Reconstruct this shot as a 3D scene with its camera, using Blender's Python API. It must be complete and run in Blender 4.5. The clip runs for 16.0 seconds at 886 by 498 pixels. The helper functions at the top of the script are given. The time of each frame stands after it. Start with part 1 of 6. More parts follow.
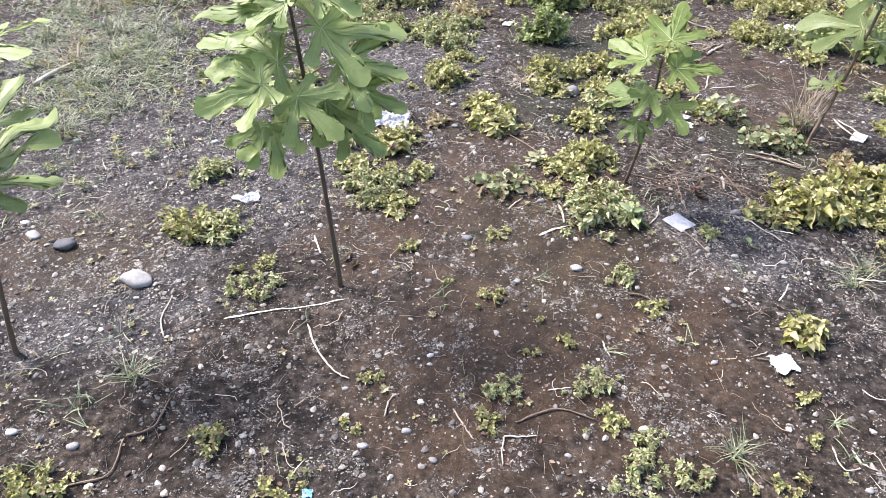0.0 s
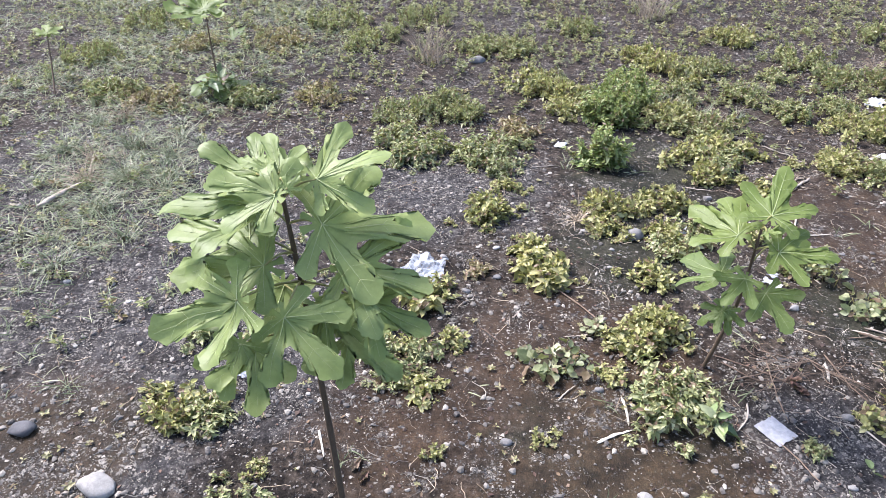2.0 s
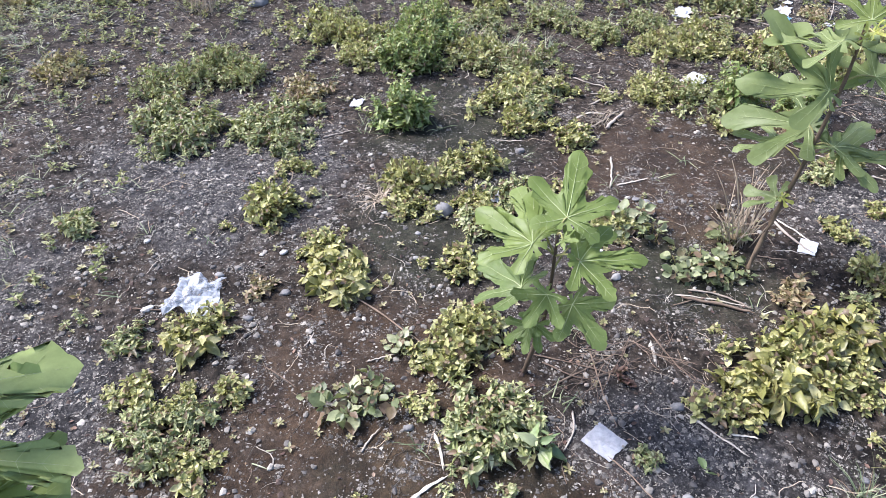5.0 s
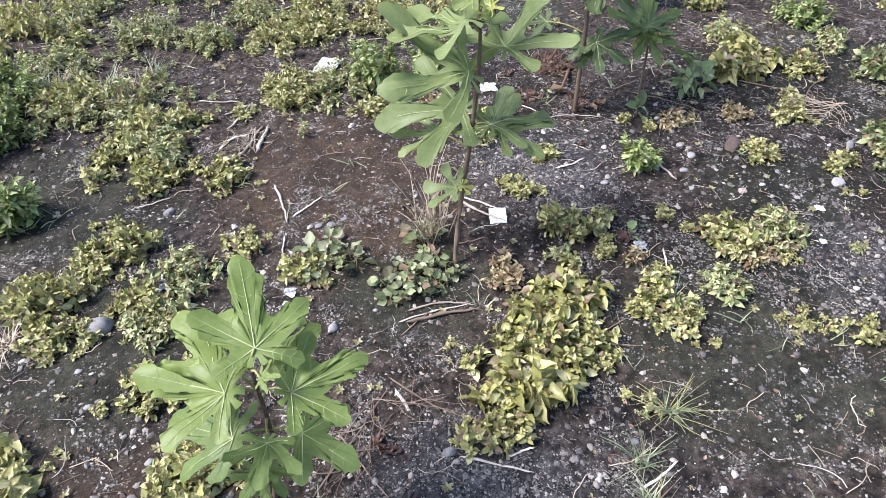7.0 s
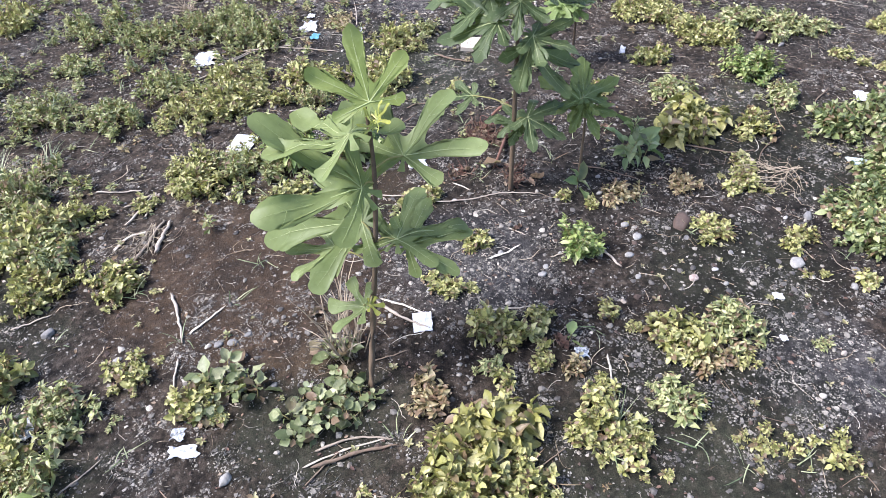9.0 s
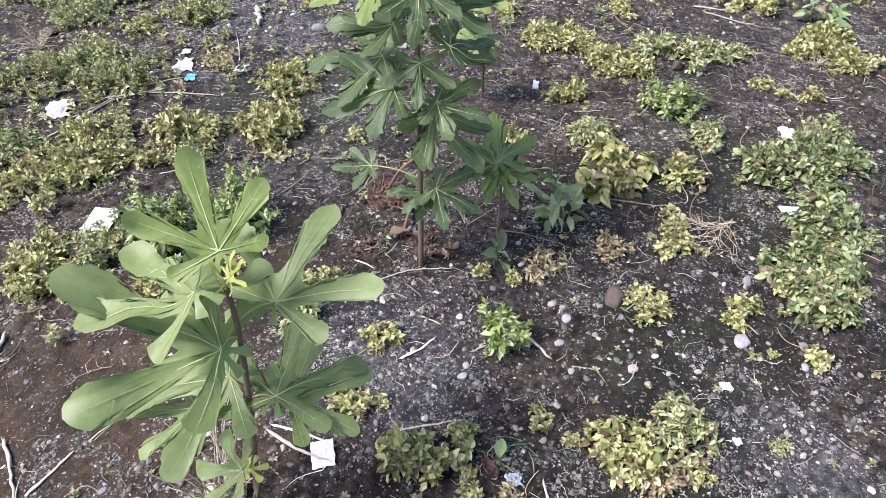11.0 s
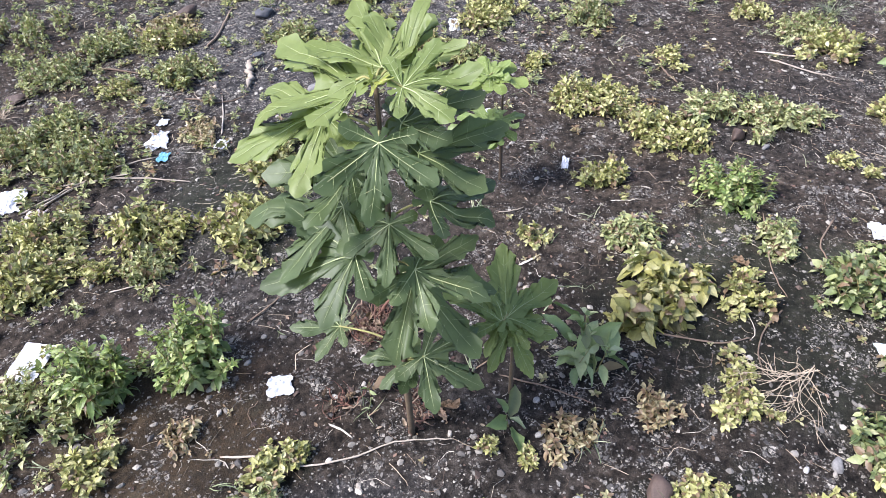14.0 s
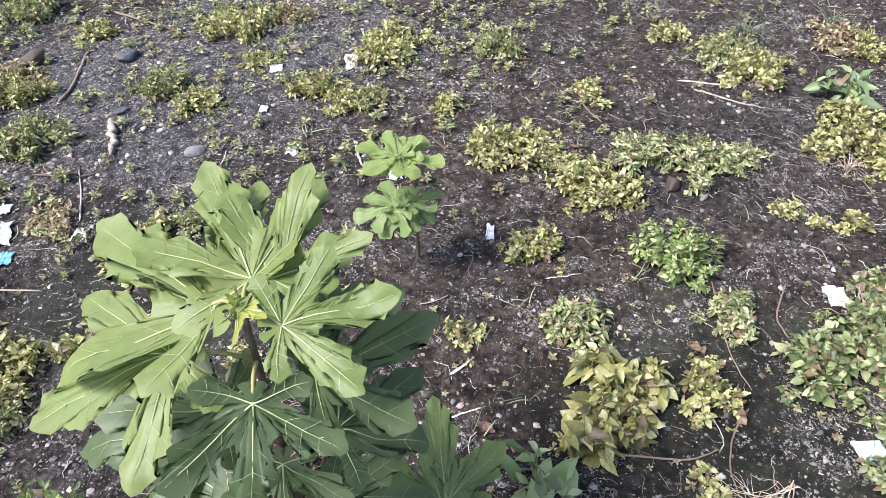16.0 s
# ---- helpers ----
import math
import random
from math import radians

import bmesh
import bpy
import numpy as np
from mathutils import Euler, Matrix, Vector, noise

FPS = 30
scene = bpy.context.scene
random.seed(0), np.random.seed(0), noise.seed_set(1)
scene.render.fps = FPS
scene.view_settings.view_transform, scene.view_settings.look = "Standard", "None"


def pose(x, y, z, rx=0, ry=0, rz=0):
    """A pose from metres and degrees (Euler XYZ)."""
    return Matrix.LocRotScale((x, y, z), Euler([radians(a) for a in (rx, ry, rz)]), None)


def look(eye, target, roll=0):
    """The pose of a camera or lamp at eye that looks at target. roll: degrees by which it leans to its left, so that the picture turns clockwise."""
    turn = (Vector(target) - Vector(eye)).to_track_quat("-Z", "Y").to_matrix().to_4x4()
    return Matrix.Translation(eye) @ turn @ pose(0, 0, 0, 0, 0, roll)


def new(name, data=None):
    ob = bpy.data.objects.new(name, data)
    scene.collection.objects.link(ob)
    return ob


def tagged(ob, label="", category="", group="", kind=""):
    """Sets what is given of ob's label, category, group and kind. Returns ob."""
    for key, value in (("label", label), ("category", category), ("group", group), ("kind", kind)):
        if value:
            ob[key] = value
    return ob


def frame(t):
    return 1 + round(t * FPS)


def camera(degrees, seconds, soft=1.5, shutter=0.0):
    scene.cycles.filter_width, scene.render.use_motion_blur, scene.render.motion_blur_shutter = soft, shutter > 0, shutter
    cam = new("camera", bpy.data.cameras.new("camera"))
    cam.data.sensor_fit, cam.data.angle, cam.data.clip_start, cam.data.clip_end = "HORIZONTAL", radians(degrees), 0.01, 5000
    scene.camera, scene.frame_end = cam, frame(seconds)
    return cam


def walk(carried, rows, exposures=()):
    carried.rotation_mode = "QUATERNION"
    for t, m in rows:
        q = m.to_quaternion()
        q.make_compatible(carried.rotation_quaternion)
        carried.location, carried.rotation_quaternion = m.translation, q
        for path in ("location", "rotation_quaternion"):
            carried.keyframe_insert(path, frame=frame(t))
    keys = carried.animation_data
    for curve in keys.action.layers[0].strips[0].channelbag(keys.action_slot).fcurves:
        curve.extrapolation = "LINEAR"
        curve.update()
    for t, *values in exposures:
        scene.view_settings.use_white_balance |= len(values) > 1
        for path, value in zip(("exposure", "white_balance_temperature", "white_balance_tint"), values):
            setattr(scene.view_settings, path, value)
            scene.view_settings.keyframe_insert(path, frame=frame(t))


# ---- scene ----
cam = camera(64.4, 16.0, soft=0.65)
METRES, EYE, TILT, LEAN, TURN = 3.827, 1.53, 0.0, 0.0, 0.0
ROWS = [
    (0.0, 0.0, 0.0, 0.0, 0.3, -39.15, -0.37),
    (0.5, 0.0144, 0.0437, 0.0032, 3.04, -37.33, -1.74),
    (1.0, 0.0205, 0.0752, -0.0001, 4.92, -36.88, -2.14),
    (1.5, 0.0151, 0.1094, 0.0014, 5.46, -35.9, -0.37),
    (2.0, 0.0026, 0.1517, 0.0062, 4.39, -33.63, 0.02),
    (2.5, 0.0005, 0.1816, 0.0041, -0.39, -35.16, 0.27),
    (3.0, 0.0102, 0.2168, 0.0042, 5.23, -35.11, -1.19),
    (5.5, 0.0858, 0.3069, 0.0019, -18.45, -42.42, -0.09),
    (6.0, 0.0942, 0.3437, 0.0006, -29.3, -43.63, -0.98),
    (6.5, 0.1079, 0.3627, 0.0002, -38.1, -44.37, -0.63),
    (7.0, 0.1291, 0.3759, 0.0008, -41.4, -43.65, 0.66),
    (7.5, 0.1667, 0.3854, 0.0022, -40.93, -42.47, 1.69),
    (8.0, 0.196, 0.3855, 0.0019, -40.54, -42.45, 2.9),
    (8.5, 0.2096, 0.3879, 0.002, -41.65, -42.04, 3.35),
    (9.0, 0.2268, 0.4149, 0.0025, -44.51, -41.83, 1.28),
    (9.5, 0.2437, 0.456, 0.0029, -49.2, -42.32, -0.73),
    (12.0, 0.373, 0.5145, -0.004, -52.66, -42.12, -0.61),
    (12.5, 0.393, 0.5533, -0.0058, -54.28, -42.31, -0.35),
    (13.0, 0.4027, 0.5665, -0.0064, -55.26, -43.84, 0.16),
    (13.5, 0.425, 0.5708, -0.0062, -53.27, -43.17, 0.35),
    (14.0, 0.4678, 0.565, -0.0015, -48.88, -42.79, 1.58),
    (14.5, 0.4902, 0.5652, -0.0033, -47.69, -43.44, 3.1),
    (15.0, 0.518, 0.5751, -0.0016, -50.28, -44.28, 4.19),
    (15.5, 0.5463, 0.6136, 0.0008, -52.71, -44.05, 3.37),
    (16.0, 0.5647, 0.6424, 0.0006, -56.92, -44.08, -0.03),
]
walk(cam, [(t, pose(0, 0, EYE, TILT, LEAN, TURN) @ pose(METRES * x, METRES * y, METRES * z, 90 + pitch, roll, yaw)) for t, x, y, z, yaw, pitch, roll in ROWS],
     exposures=[(0.0, 2.20, 6380, 20), (0.6, 2.10, 6310, 20), (2.5, 2.00, 6080, 20), (6.0, 1.90, 5980, 19), (16.0, 1.91, 6020, 18.5)])

# ---- light: bright overcast sky with a wide, soft sun ----
SUN_UP, SUN_ROUND = 52.0, -60.0
world = bpy.data.worlds.new("sky")
scene.world = world
world.use_nodes = True
sky = world.node_tree.nodes.new("ShaderNodeTexSky")
sky.sky_type, sky.sun_disc = "NISHITA", False
sky.sun_elevation, sky.sun_rotation = radians(SUN_UP), radians(SUN_ROUND)
sky.air_density, sky.dust_density, sky.ozone_density = 1.0, 2.0, 1.0
world.node_tree.nodes["Background"].inputs["Strength"].default_value = 0.097
world.node_tree.links.new(sky.outputs["Color"], world.node_tree.nodes["Background"].inputs["Color"])
sun = new("sun", bpy.data.lights.new("sun", "SUN"))
sun.data.energy, sun.data.angle, sun.data.color = 2.6, radians(18), (1.0, 0.97, 0.92)
_a, _e = radians(SUN_ROUND), radians(SUN_UP)
sun.matrix_world = look((20 * math.sin(_a) * math.cos(_e), 20 * math.cos(_a) * math.cos(_e), 20 * math.sin(_e)), (0, 0, 0))


# ---- materials ----
class Shade:
    """A small builder for node materials."""

    def __init__(self, name, rough=0.8):
        self.m = bpy.data.materials.new(name)
        self.m.use_nodes = True
        self.t = self.m.node_tree
        self.bsdf = self.t.nodes["Principled BSDF"]
        self.bsdf.inputs["Roughness"].default_value = rough
        self.space = self.t.nodes.new("ShaderNodeTexCoord").outputs["Object"]

    def node(self, kind, **values):
        n = self.t.nodes.new(kind)
        for key, v in values.items():
            n.inputs[key.replace("_", " ")].default_value = v
        return n

    def link(self, a, b):
        self.t.links.new(a, b)

    def noise(self, scale, detail=4.0, rough=0.6, space=None):
        n = self.node("ShaderNodeTexNoise", Scale=scale, Detail=detail, Roughness=rough)
        self.link(space or self.space, n.inputs["Vector"])
        return n.outputs["Fac"]

    def cells(self, scale, feature="F1"):
        n = self.node("ShaderNodeTexVoronoi", Scale=scale)
        n.feature = feature
        self.link(self.space, n.inputs["Vector"])
        return n

    def ramp(self, fac, *stops):
        n = self.t.nodes.new("ShaderNodeValToRGB")
        e = n.color_ramp.elements
        while len(e) < len(stops):
            e.new(0.5)
        for el, (p, c) in zip(e, stops):
            el.position, el.color = p, (*c, 1) if not isinstance(c, (int, float)) else (c, c, c, 1)
        self.link(fac, n.inputs["Fac"])
        return n.outputs["Color"]

    def mix(self, fac, a, b, blend="MIX"):
        n = self.t.nodes.new("ShaderNodeMix")
        n.data_type, n.blend_type = "RGBA", blend
        for sock, v in ((n.inputs[0], fac), (n.inputs[6], a), (n.inputs[7], b)):
            if isinstance(v, (int, float)):
                sock.default_value = v if sock == n.inputs[0] else (v, v, v, 1)
            elif isinstance(v, tuple):
                sock.default_value = (*v, 1)
            else:
                self.link(v, sock)
        return n.outputs[2]

    def colour(self, c):
        self.link(c, self.bsdf.inputs["Base Color"])

    def bump(self, height, strength=0.5, distance=0.004):
        n = self.node("ShaderNodeBump", Strength=strength, Distance=distance)
        self.link(height, n.inputs["Height"])
        self.link(n.outputs["Normal"], self.bsdf.inputs["Normal"])

    def thin(self, colour, amount):
        """Lets light through, as a leaf or a film does."""
        tr = self.t.nodes.new("ShaderNodeBsdfTranslucent")
        self.link(colour, tr.inputs["Color"])
        mx = self.t.nodes.new("ShaderNodeMixShader")
        mx.inputs["Fac"].default_value = amount
        self.link(self.bsdf.outputs["BSDF"], mx.inputs[1])
        self.link(tr.outputs["BSDF"], mx.inputs[2])
        self.link(mx.outputs["Shader"], self.t.nodes["Material Output"].inputs["Surface"])

    def island(self):
        return self.t.nodes.new("ShaderNodeNewGeometry").outputs["Random Per Island"]

    def each(self):
        return self.t.nodes.new("ShaderNodeObjectInfo").outputs["Random"]


def patches(s, spots, ragged):
    """A mask of blotches: round spots with ragged edges. spots: x, y and reach in metres."""
    total = None
    for x, y, r in spots:
        away = s.t.nodes.new("ShaderNodeVectorMath")
        away.operation = "DISTANCE"
        s.link(s.space, away.inputs[0])
        away.inputs[1].default_value = (x, y, 0)
        n = s.t.nodes.new("ShaderNodeMapRange")
        n.inputs["From Min"].default_value, n.inputs["From Max"].default_value = 0.0, r
        n.inputs["To Min"].default_value, n.inputs["To Max"].default_value = 1.0, 0.0
        s.link(away.outputs["Value"], n.inputs["Value"])
        total = n.outputs["Result"] if total is None else s.mix(1.0, total, n.outputs["Result"], "LIGHTEN")
    rough = s.mix(0.62, total, ragged)
    return s.ramp(rough, (0.37, 0.0), (0.50, 1.0))


def soil_material():
    s = Shade("soil", 0.85)
    rag = s.noise(4.5, 8, 0.72)
    broad = s.ramp(s.noise(0.9, 5, 0.6), (0.32, 0.0), (0.50, 1.0))
    damp = patches(s, RUSTY, rag)
    grain = s.noise(260, 3, 0.75)
    lumps = s.noise(34, 8, 0.75)
    grey = s.ramp(lumps, (0.40, (0.006, 0.0058, 0.0056)), (0.52, (0.035, 0.031, 0.027)), (0.68, (0.105, 0.097, 0.089)))
    brown = s.ramp(lumps, (0.40, (0.010, 0.0076, 0.0055)), (0.52, (0.047, 0.0365, 0.027)), (0.68, (0.120, 0.094, 0.072)))
    base = s.mix(broad, grey, brown)
    film = s.ramp(s.noise(60, 6, 0.75), (0.3, (0.018, 0.010, 0.005)), (0.55, (0.068, 0.039, 0.018)), (0.8, (0.150, 0.090, 0.042)))
    algae = s.ramp(s.noise(50, 6, 0.75), (0.3, (0.010, 0.012, 0.008)), (0.55, (0.034, 0.038, 0.024)), (0.8, (0.085, 0.090, 0.060)))
    pale_grey = s.ramp(lumps, (0.36, (0.014, 0.0145, 0.0155)), (0.52, (0.056, 0.055, 0.056)), (0.68, (0.155, 0.151, 0.150)))
    base = s.mix(s.mix(patches(s, STONY, rag), 0.0, 0.75), base, pale_grey)
    base = s.mix(s.mix(patches(s, MOSSY, s.noise(5.5, 8, 0.72)), 0.0, 0.7), base, algae)
    base = s.mix(s.mix(damp, 0.0, 0.58), base, film)
    base = s.mix(0.8, base, s.ramp(grain, (0.32, 0.22), (0.68, 0.80)), "OVERLAY")
    base = s.mix(0.8, base, s.ramp(s.noise(7, 6, 0.7), (0.38, 0.25), (0.62, 1.0)), "MULTIPLY")
    # ragged blotches, a third darker than the soil around
    base = s.mix(s.mix(patches(s, DARKER, rag), 0.0, 0.34), base, 0.0)
    # angular grit of three sizes: pale chips among many dark ones, in drifts
    heaps = s.ramp(s.noise(11, 5, 0.7), (0.44, 0.0), (0.58, 1.0))
    drift = s.mix(patches(s, STONY, rag), s.mix(1.0, s.ramp(s.noise(2.6, 6, 0.7), (0.44, 0.0), (0.56, 1.0)), heaps, "MULTIPLY"), s.mix(0.7, 1.0, heaps, "MULTIPLY"))
    bent = s.t.nodes.new("ShaderNodeVectorMath")
    bent.operation = "MULTIPLY_ADD"
    wave = s.node("ShaderNodeTexNoise", Scale=90.0, Detail=2.0)
    s.link(s.space, wave.inputs["Vector"])
    s.link(wave.outputs["Color"], bent.inputs[0])
    bent.inputs[1].default_value = (0.007, 0.007, 0.007)
    s.link(s.space, bent.inputs[2])
    high = s.mix(0.35, lumps, grain)
    for scale, share, deep in ((64, 0.74, 0.5), (120, 0.64, 0.4), (230, 0.60, 0.3)):
        edge, which = s.cells(scale, "DISTANCE_TO_EDGE"), s.cells(scale)
        for c in (edge, which):
            s.link(bent.outputs["Vector"], c.inputs["Vector"])
        inside = s.ramp(edge.outputs["Distance"], (0.07, 0.0), (0.15, 1.0))
        tone = s.node("ShaderNodeSeparateColor")
        s.link(which.outputs["Color"], tone.inputs["Color"])
        few = s.ramp(tone.outputs["Red"], (share, 0.0), (share + 0.03, 1.0))
        pale = s.ramp(tone.outputs["Green"], (0.0, (0.05, 0.048, 0.048)), (0.5, (0.15, 0.140, 0.124)), (0.8, (0.285, 0.262, 0.222)), (1.0, (0.46, 0.425, 0.36)))
        pale = s.mix(0.6, pale, s.ramp(grain, (0.3, 0.55), (0.7, 1.0)), "MULTIPLY")
        mask = s.mix(1.0, s.mix(1.0, inside, few, "MULTIPLY"), drift, "MULTIPLY")
        base = s.mix(s.ramp(mask, (0.3, 0.0), (0.5, 1.0)), base, pale)
        high = s.mix(deep, high, mask, "ADD")
    # a fine peppering of pale specks nearly all over
    strewn_here = s.ramp(s.noise(3.3, 5, 0.65), (0.40, 0.25), (0.58, 1.0))
    for scale, share in ((105, 0.955), (190, 0.935)):
        edge, which = s.cells(scale, "DISTANCE_TO_EDGE"), s.cells(scale)
        for c in (edge, which):
            s.link(bent.outputs["Vector"], c.inputs["Vector"])
        tone = s.node("ShaderNodeSeparateColor")
        s.link(which.outputs["Color"], tone.inputs["Color"])
        speck = s.mix(1.0, s.ramp(edge.outputs["Distance"], (0.08, 0.0), (0.16, 1.0)), s.ramp(tone.outputs["Blue"], (share, 0.0), (share + 0.015, 1.0)), "MULTIPLY")
        speck = s.mix(1.0, speck, strewn_here, "MULTIPLY")
        base = s.mix(speck, base, s.ramp(tone.outputs["Green"], (0.0, (0.07, 0.066, 0.062)), (0.5, (0.17, 0.16, 0.145)), (1.0, (0.40, 0.375, 0.33))))
        high = s.mix(0.25, high, speck, "ADD")
    s.colour(base)
    s.link(s.ramp(damp, (0.0, 0.9), (1.0, 0.6)), s.bsdf.inputs["Roughness"])
    s.bsdf.inputs["Specular IOR Level"].default_value = 0.15
    s.bump(high, 1.0, 0.010)
    return s.m


def leaf_material(name, low, mid, high, through_it=0.28, mottle=0.7, rough=0.45, dry=0.14):
    """Leaves that differ one by one, from dried-up tan through the three tones to bleached."""
    s = Shade(name, rough)
    total = s.t.nodes.new("ShaderNodeMath")
    s.link(s.each(), total.inputs[0])
    s.link(s.island(), total.inputs[1])
    part_of = s.t.nodes.new("ShaderNodeMath")
    part_of.operation = "FRACT"
    s.link(total.outputs["Value"], part_of.inputs[0])
    v = part_of.outputs["Value"]
    pale = tuple(0.7 * c + 0.3 * q for c, q in zip(high, (0.62, 0.58, 0.40)))
    base = s.ramp(v, (dry, (0.20, 0.135, 0.08)), (dry + 0.08, low), (0.48, mid), (0.74, high), (0.97, pale))
    blot = s.ramp(s.noise(75, 5, 0.75), (0.38, 0.45), (0.62, 1.0))
    base = s.mix(mottle, base, blot, "MULTIPLY")
    s.colour(base)
    s.thin(s.mix(0.5, base, (0.30, 0.34, 0.08), "MIX"), through_it)
    s.bump(s.noise(170, 3), 0.5, 0.003)
    return s.m


def fig_material(name, low, high, edge):
    s = Shade(name, 0.46)
    s.bsdf.inputs["Specular IOR Level"].default_value = 0.28
    base = s.ramp(s.each(), (0.1, low), (0.9, high))
    cloud = s.ramp(s.noise(11, 5, 0.65), (0.40, 0.0), (0.75, 1.0))
    base = s.mix(s.mix(cloud, 0.0, 0.55), base, edge)
    fine = s.ramp(s.noise(60, 6, 0.75), (0.3, 0.55), (0.7, 1.0))
    base = s.mix(0.6, base, fine, "MULTIPLY")
    spot = s.ramp(s.noise(23, 7, 0.75), (0.68, 0.0), (0.74, 1.0))
    base = s.mix(s.mix(spot, 0.0, 0.5), base, (0.20, 0.16, 0.07))
    s.colour(base)
    s.thin(s.mix(0.6, base, (0.30, 0.40, 0.09)), 0.38)
    net = s.cells(70, "DISTANCE_TO_EDGE")
    s.bump(s.ramp(net.outputs["Distance"], (0.0, 0.0), (0.12, 1.0)), 0.09, 0.002)
    return s.m


def stone_material(name, dark, pale, rough=0.75):
    s = Shade(name, rough)
    base = s.ramp(s.noise(38, 6, 0.65), (0.28, dark), (0.72, pale))
    speck = s.ramp(s.noise(260, 3, 0.7), (0.35, 0.6), (0.65, 1.0))
    s.colour(s.mix(0.6, base, speck, "MULTIPLY"))
    s.bump(s.noise(90, 6, 0.7), 0.5, 0.003)
    return s.m


def fibre_material(name, dark, pale, rough=0.75):
    s = Shade(name, rough)
    v = s.mix(0.55, s.noise(30, 5, 0.7), s.mix(0.5, s.each(), s.island()))
    s.colour(s.mix(0.4, s.ramp(v, (0.3, dark), (0.7, pale)), s.ramp(s.noise(200, 3, 0.7), (0.3, 0.5), (0.7, 1.0)), "MULTIPLY"))
    s.bsdf.inputs["Specular IOR Level"].default_value = 0.2
    s.bump(s.noise(160, 5, 0.7), 0.5, 0.002)
    return s.m


def gravel_material():
    s = Shade("gravel", 0.75)
    base = s.ramp(s.island(), (0.0, (0.050, 0.046, 0.043)), (0.40, (0.11, 0.101, 0.088)), (0.66, (0.19, 0.175, 0.148)), (0.90, (0.31, 0.284, 0.238)), (0.985, (0.44, 0.41, 0.35)), (1.0, (0.22, 0.15, 0.10)))
    s.colour(s.mix(0.6, base, s.ramp(s.noise(190, 4, 0.7), (0.3, 0.55), (0.7, 1.0)), "MULTIPLY"))
    s.bump(s.noise(300, 3, 0.7), 0.4, 0.002)
    return s.m


def film_material(name, colour, rough, clear):
    s = Shade(name, rough)
    base = s.mix(0.5, colour, s.ramp(s.noise(42, 6, 0.75), (0.35, 0.28), (0.62, 1.0)), "MULTIPLY")
    s.colour(base)
    s.thin(base, min(clear, 0.3))
    if clear > 0.3:
        see = s.t.nodes.new("ShaderNodeBsdfTransparent")
        mx = s.t.nodes.new("ShaderNodeMixShader")
        s.link(s.ramp(s.noise(45, 5, 0.7), (0.35, 0.75), (0.65, 0.25)), mx.inputs["Fac"])
        out = s.t.nodes["Material Output"].inputs["Surface"]
        s.link(out.links[0].from_socket, mx.inputs[1])
        s.link(see.outputs["BSDF"], mx.inputs[2])
        s.link(mx.outputs["Shader"], out)
    s.bump(s.noise(60, 5, 0.6), 0.5, 0.004)
    return s.m


RUSTY = ((0.45, 1.55, 0.75), (0.05, 1.25, 0.45), (0.25, 2.35, 0.5), (0.70, 1.75, 0.4), (1.55, 3.15, 0.6), (0.40, 2.2, 0.5), (2.05, 3.35, 0.45), (-0.2, 2.0, 0.4), (-1.25, 1.85, 0.4))
MOSSY = ((0.6, 3.0, 0.5), (1.35, 2.6, 0.35), (1.97, 1.86, 0.6), (0.75, 3.7, 0.5), (0.4, 1.85, 0.5), (-1.2, 1.85, 0.35), (2.0, 3.3, 0.4), (3.4, 2.4, 0.6), (2.9, 3.9, 0.6), (2.6, 2.1, 0.4))
DARKER = ((2.75, 2.25, 0.45), (3.0, 2.65, 0.5), (3.3, 2.3, 0.5), (2.2, 3.15, 0.45), (2.55, 2.6, 0.3), (2.95, 1.90, 0.5), (2.35, 2.0, 0.4), (2.0, 2.25, 0.4))
STONY = ((2.1, 2.75, 0.40), (-1.35, 2.75, 1.1), (-0.8, 2.3, 0.6), (-0.2, 3.5, 0.7), (1.0, 1.95, 0.4), (2.45, 1.75, 0.3), (3.65, 4.9, 1.0), (4.3, 4.7, 0.9), (-1.05, 1.65, 0.45), (-1.9, 3.4, 1.0))
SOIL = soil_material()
GRAVEL = gravel_material()
CRUMB = fibre_material("soil_crumb", (0.022, 0.016, 0.013), (0.095, 0.070, 0.058), 0.95)
LEAVES = {
    "yellow": leaf_material("yellow_green_leaf", (0.158, 0.174, 0.050), (0.342, 0.346, 0.112), (0.52, 0.505, 0.205)),
    "green": leaf_material("green_leaf", (0.122, 0.162, 0.060), (0.255, 0.292, 0.112), (0.44, 0.46, 0.208)),
    "bushy": leaf_material("bright_green_leaf", (0.090, 0.150, 0.038), (0.190, 0.268, 0.070), (0.34, 0.41, 0.13), dry=0.03),
    "lush": leaf_material("mid_green_leaf", (0.080, 0.115, 0.042), (0.165, 0.210, 0.078), (0.31, 0.35, 0.140), dry=0.08),
    "reddish": leaf_material("reddish_leaf", (0.17, 0.10, 0.060), (0.28, 0.20, 0.11), (0.42, 0.36, 0.19)),
    "drooping": leaf_material("wilting_leaf", (0.135, 0.143, 0.040), (0.285, 0.276, 0.078), (0.45, 0.42, 0.145), dry=0.10),
    "creeping": leaf_material("dull_green_leaf", (0.09, 0.12, 0.050), (0.165, 0.20, 0.085), (0.28, 0.31, 0.15)),
    "broadleaf": leaf_material("broad_green_leaf", (0.08, 0.135, 0.050), (0.150, 0.215, 0.080), (0.26, 0.33, 0.13), 0.25, 0.35, dry=0.02),
    "seedling": leaf_material("seedling_leaf", (0.11, 0.17, 0.05), (0.17, 0.24, 0.080), (0.25, 0.32, 0.12), 0.25, 0.35, dry=0.01),
}
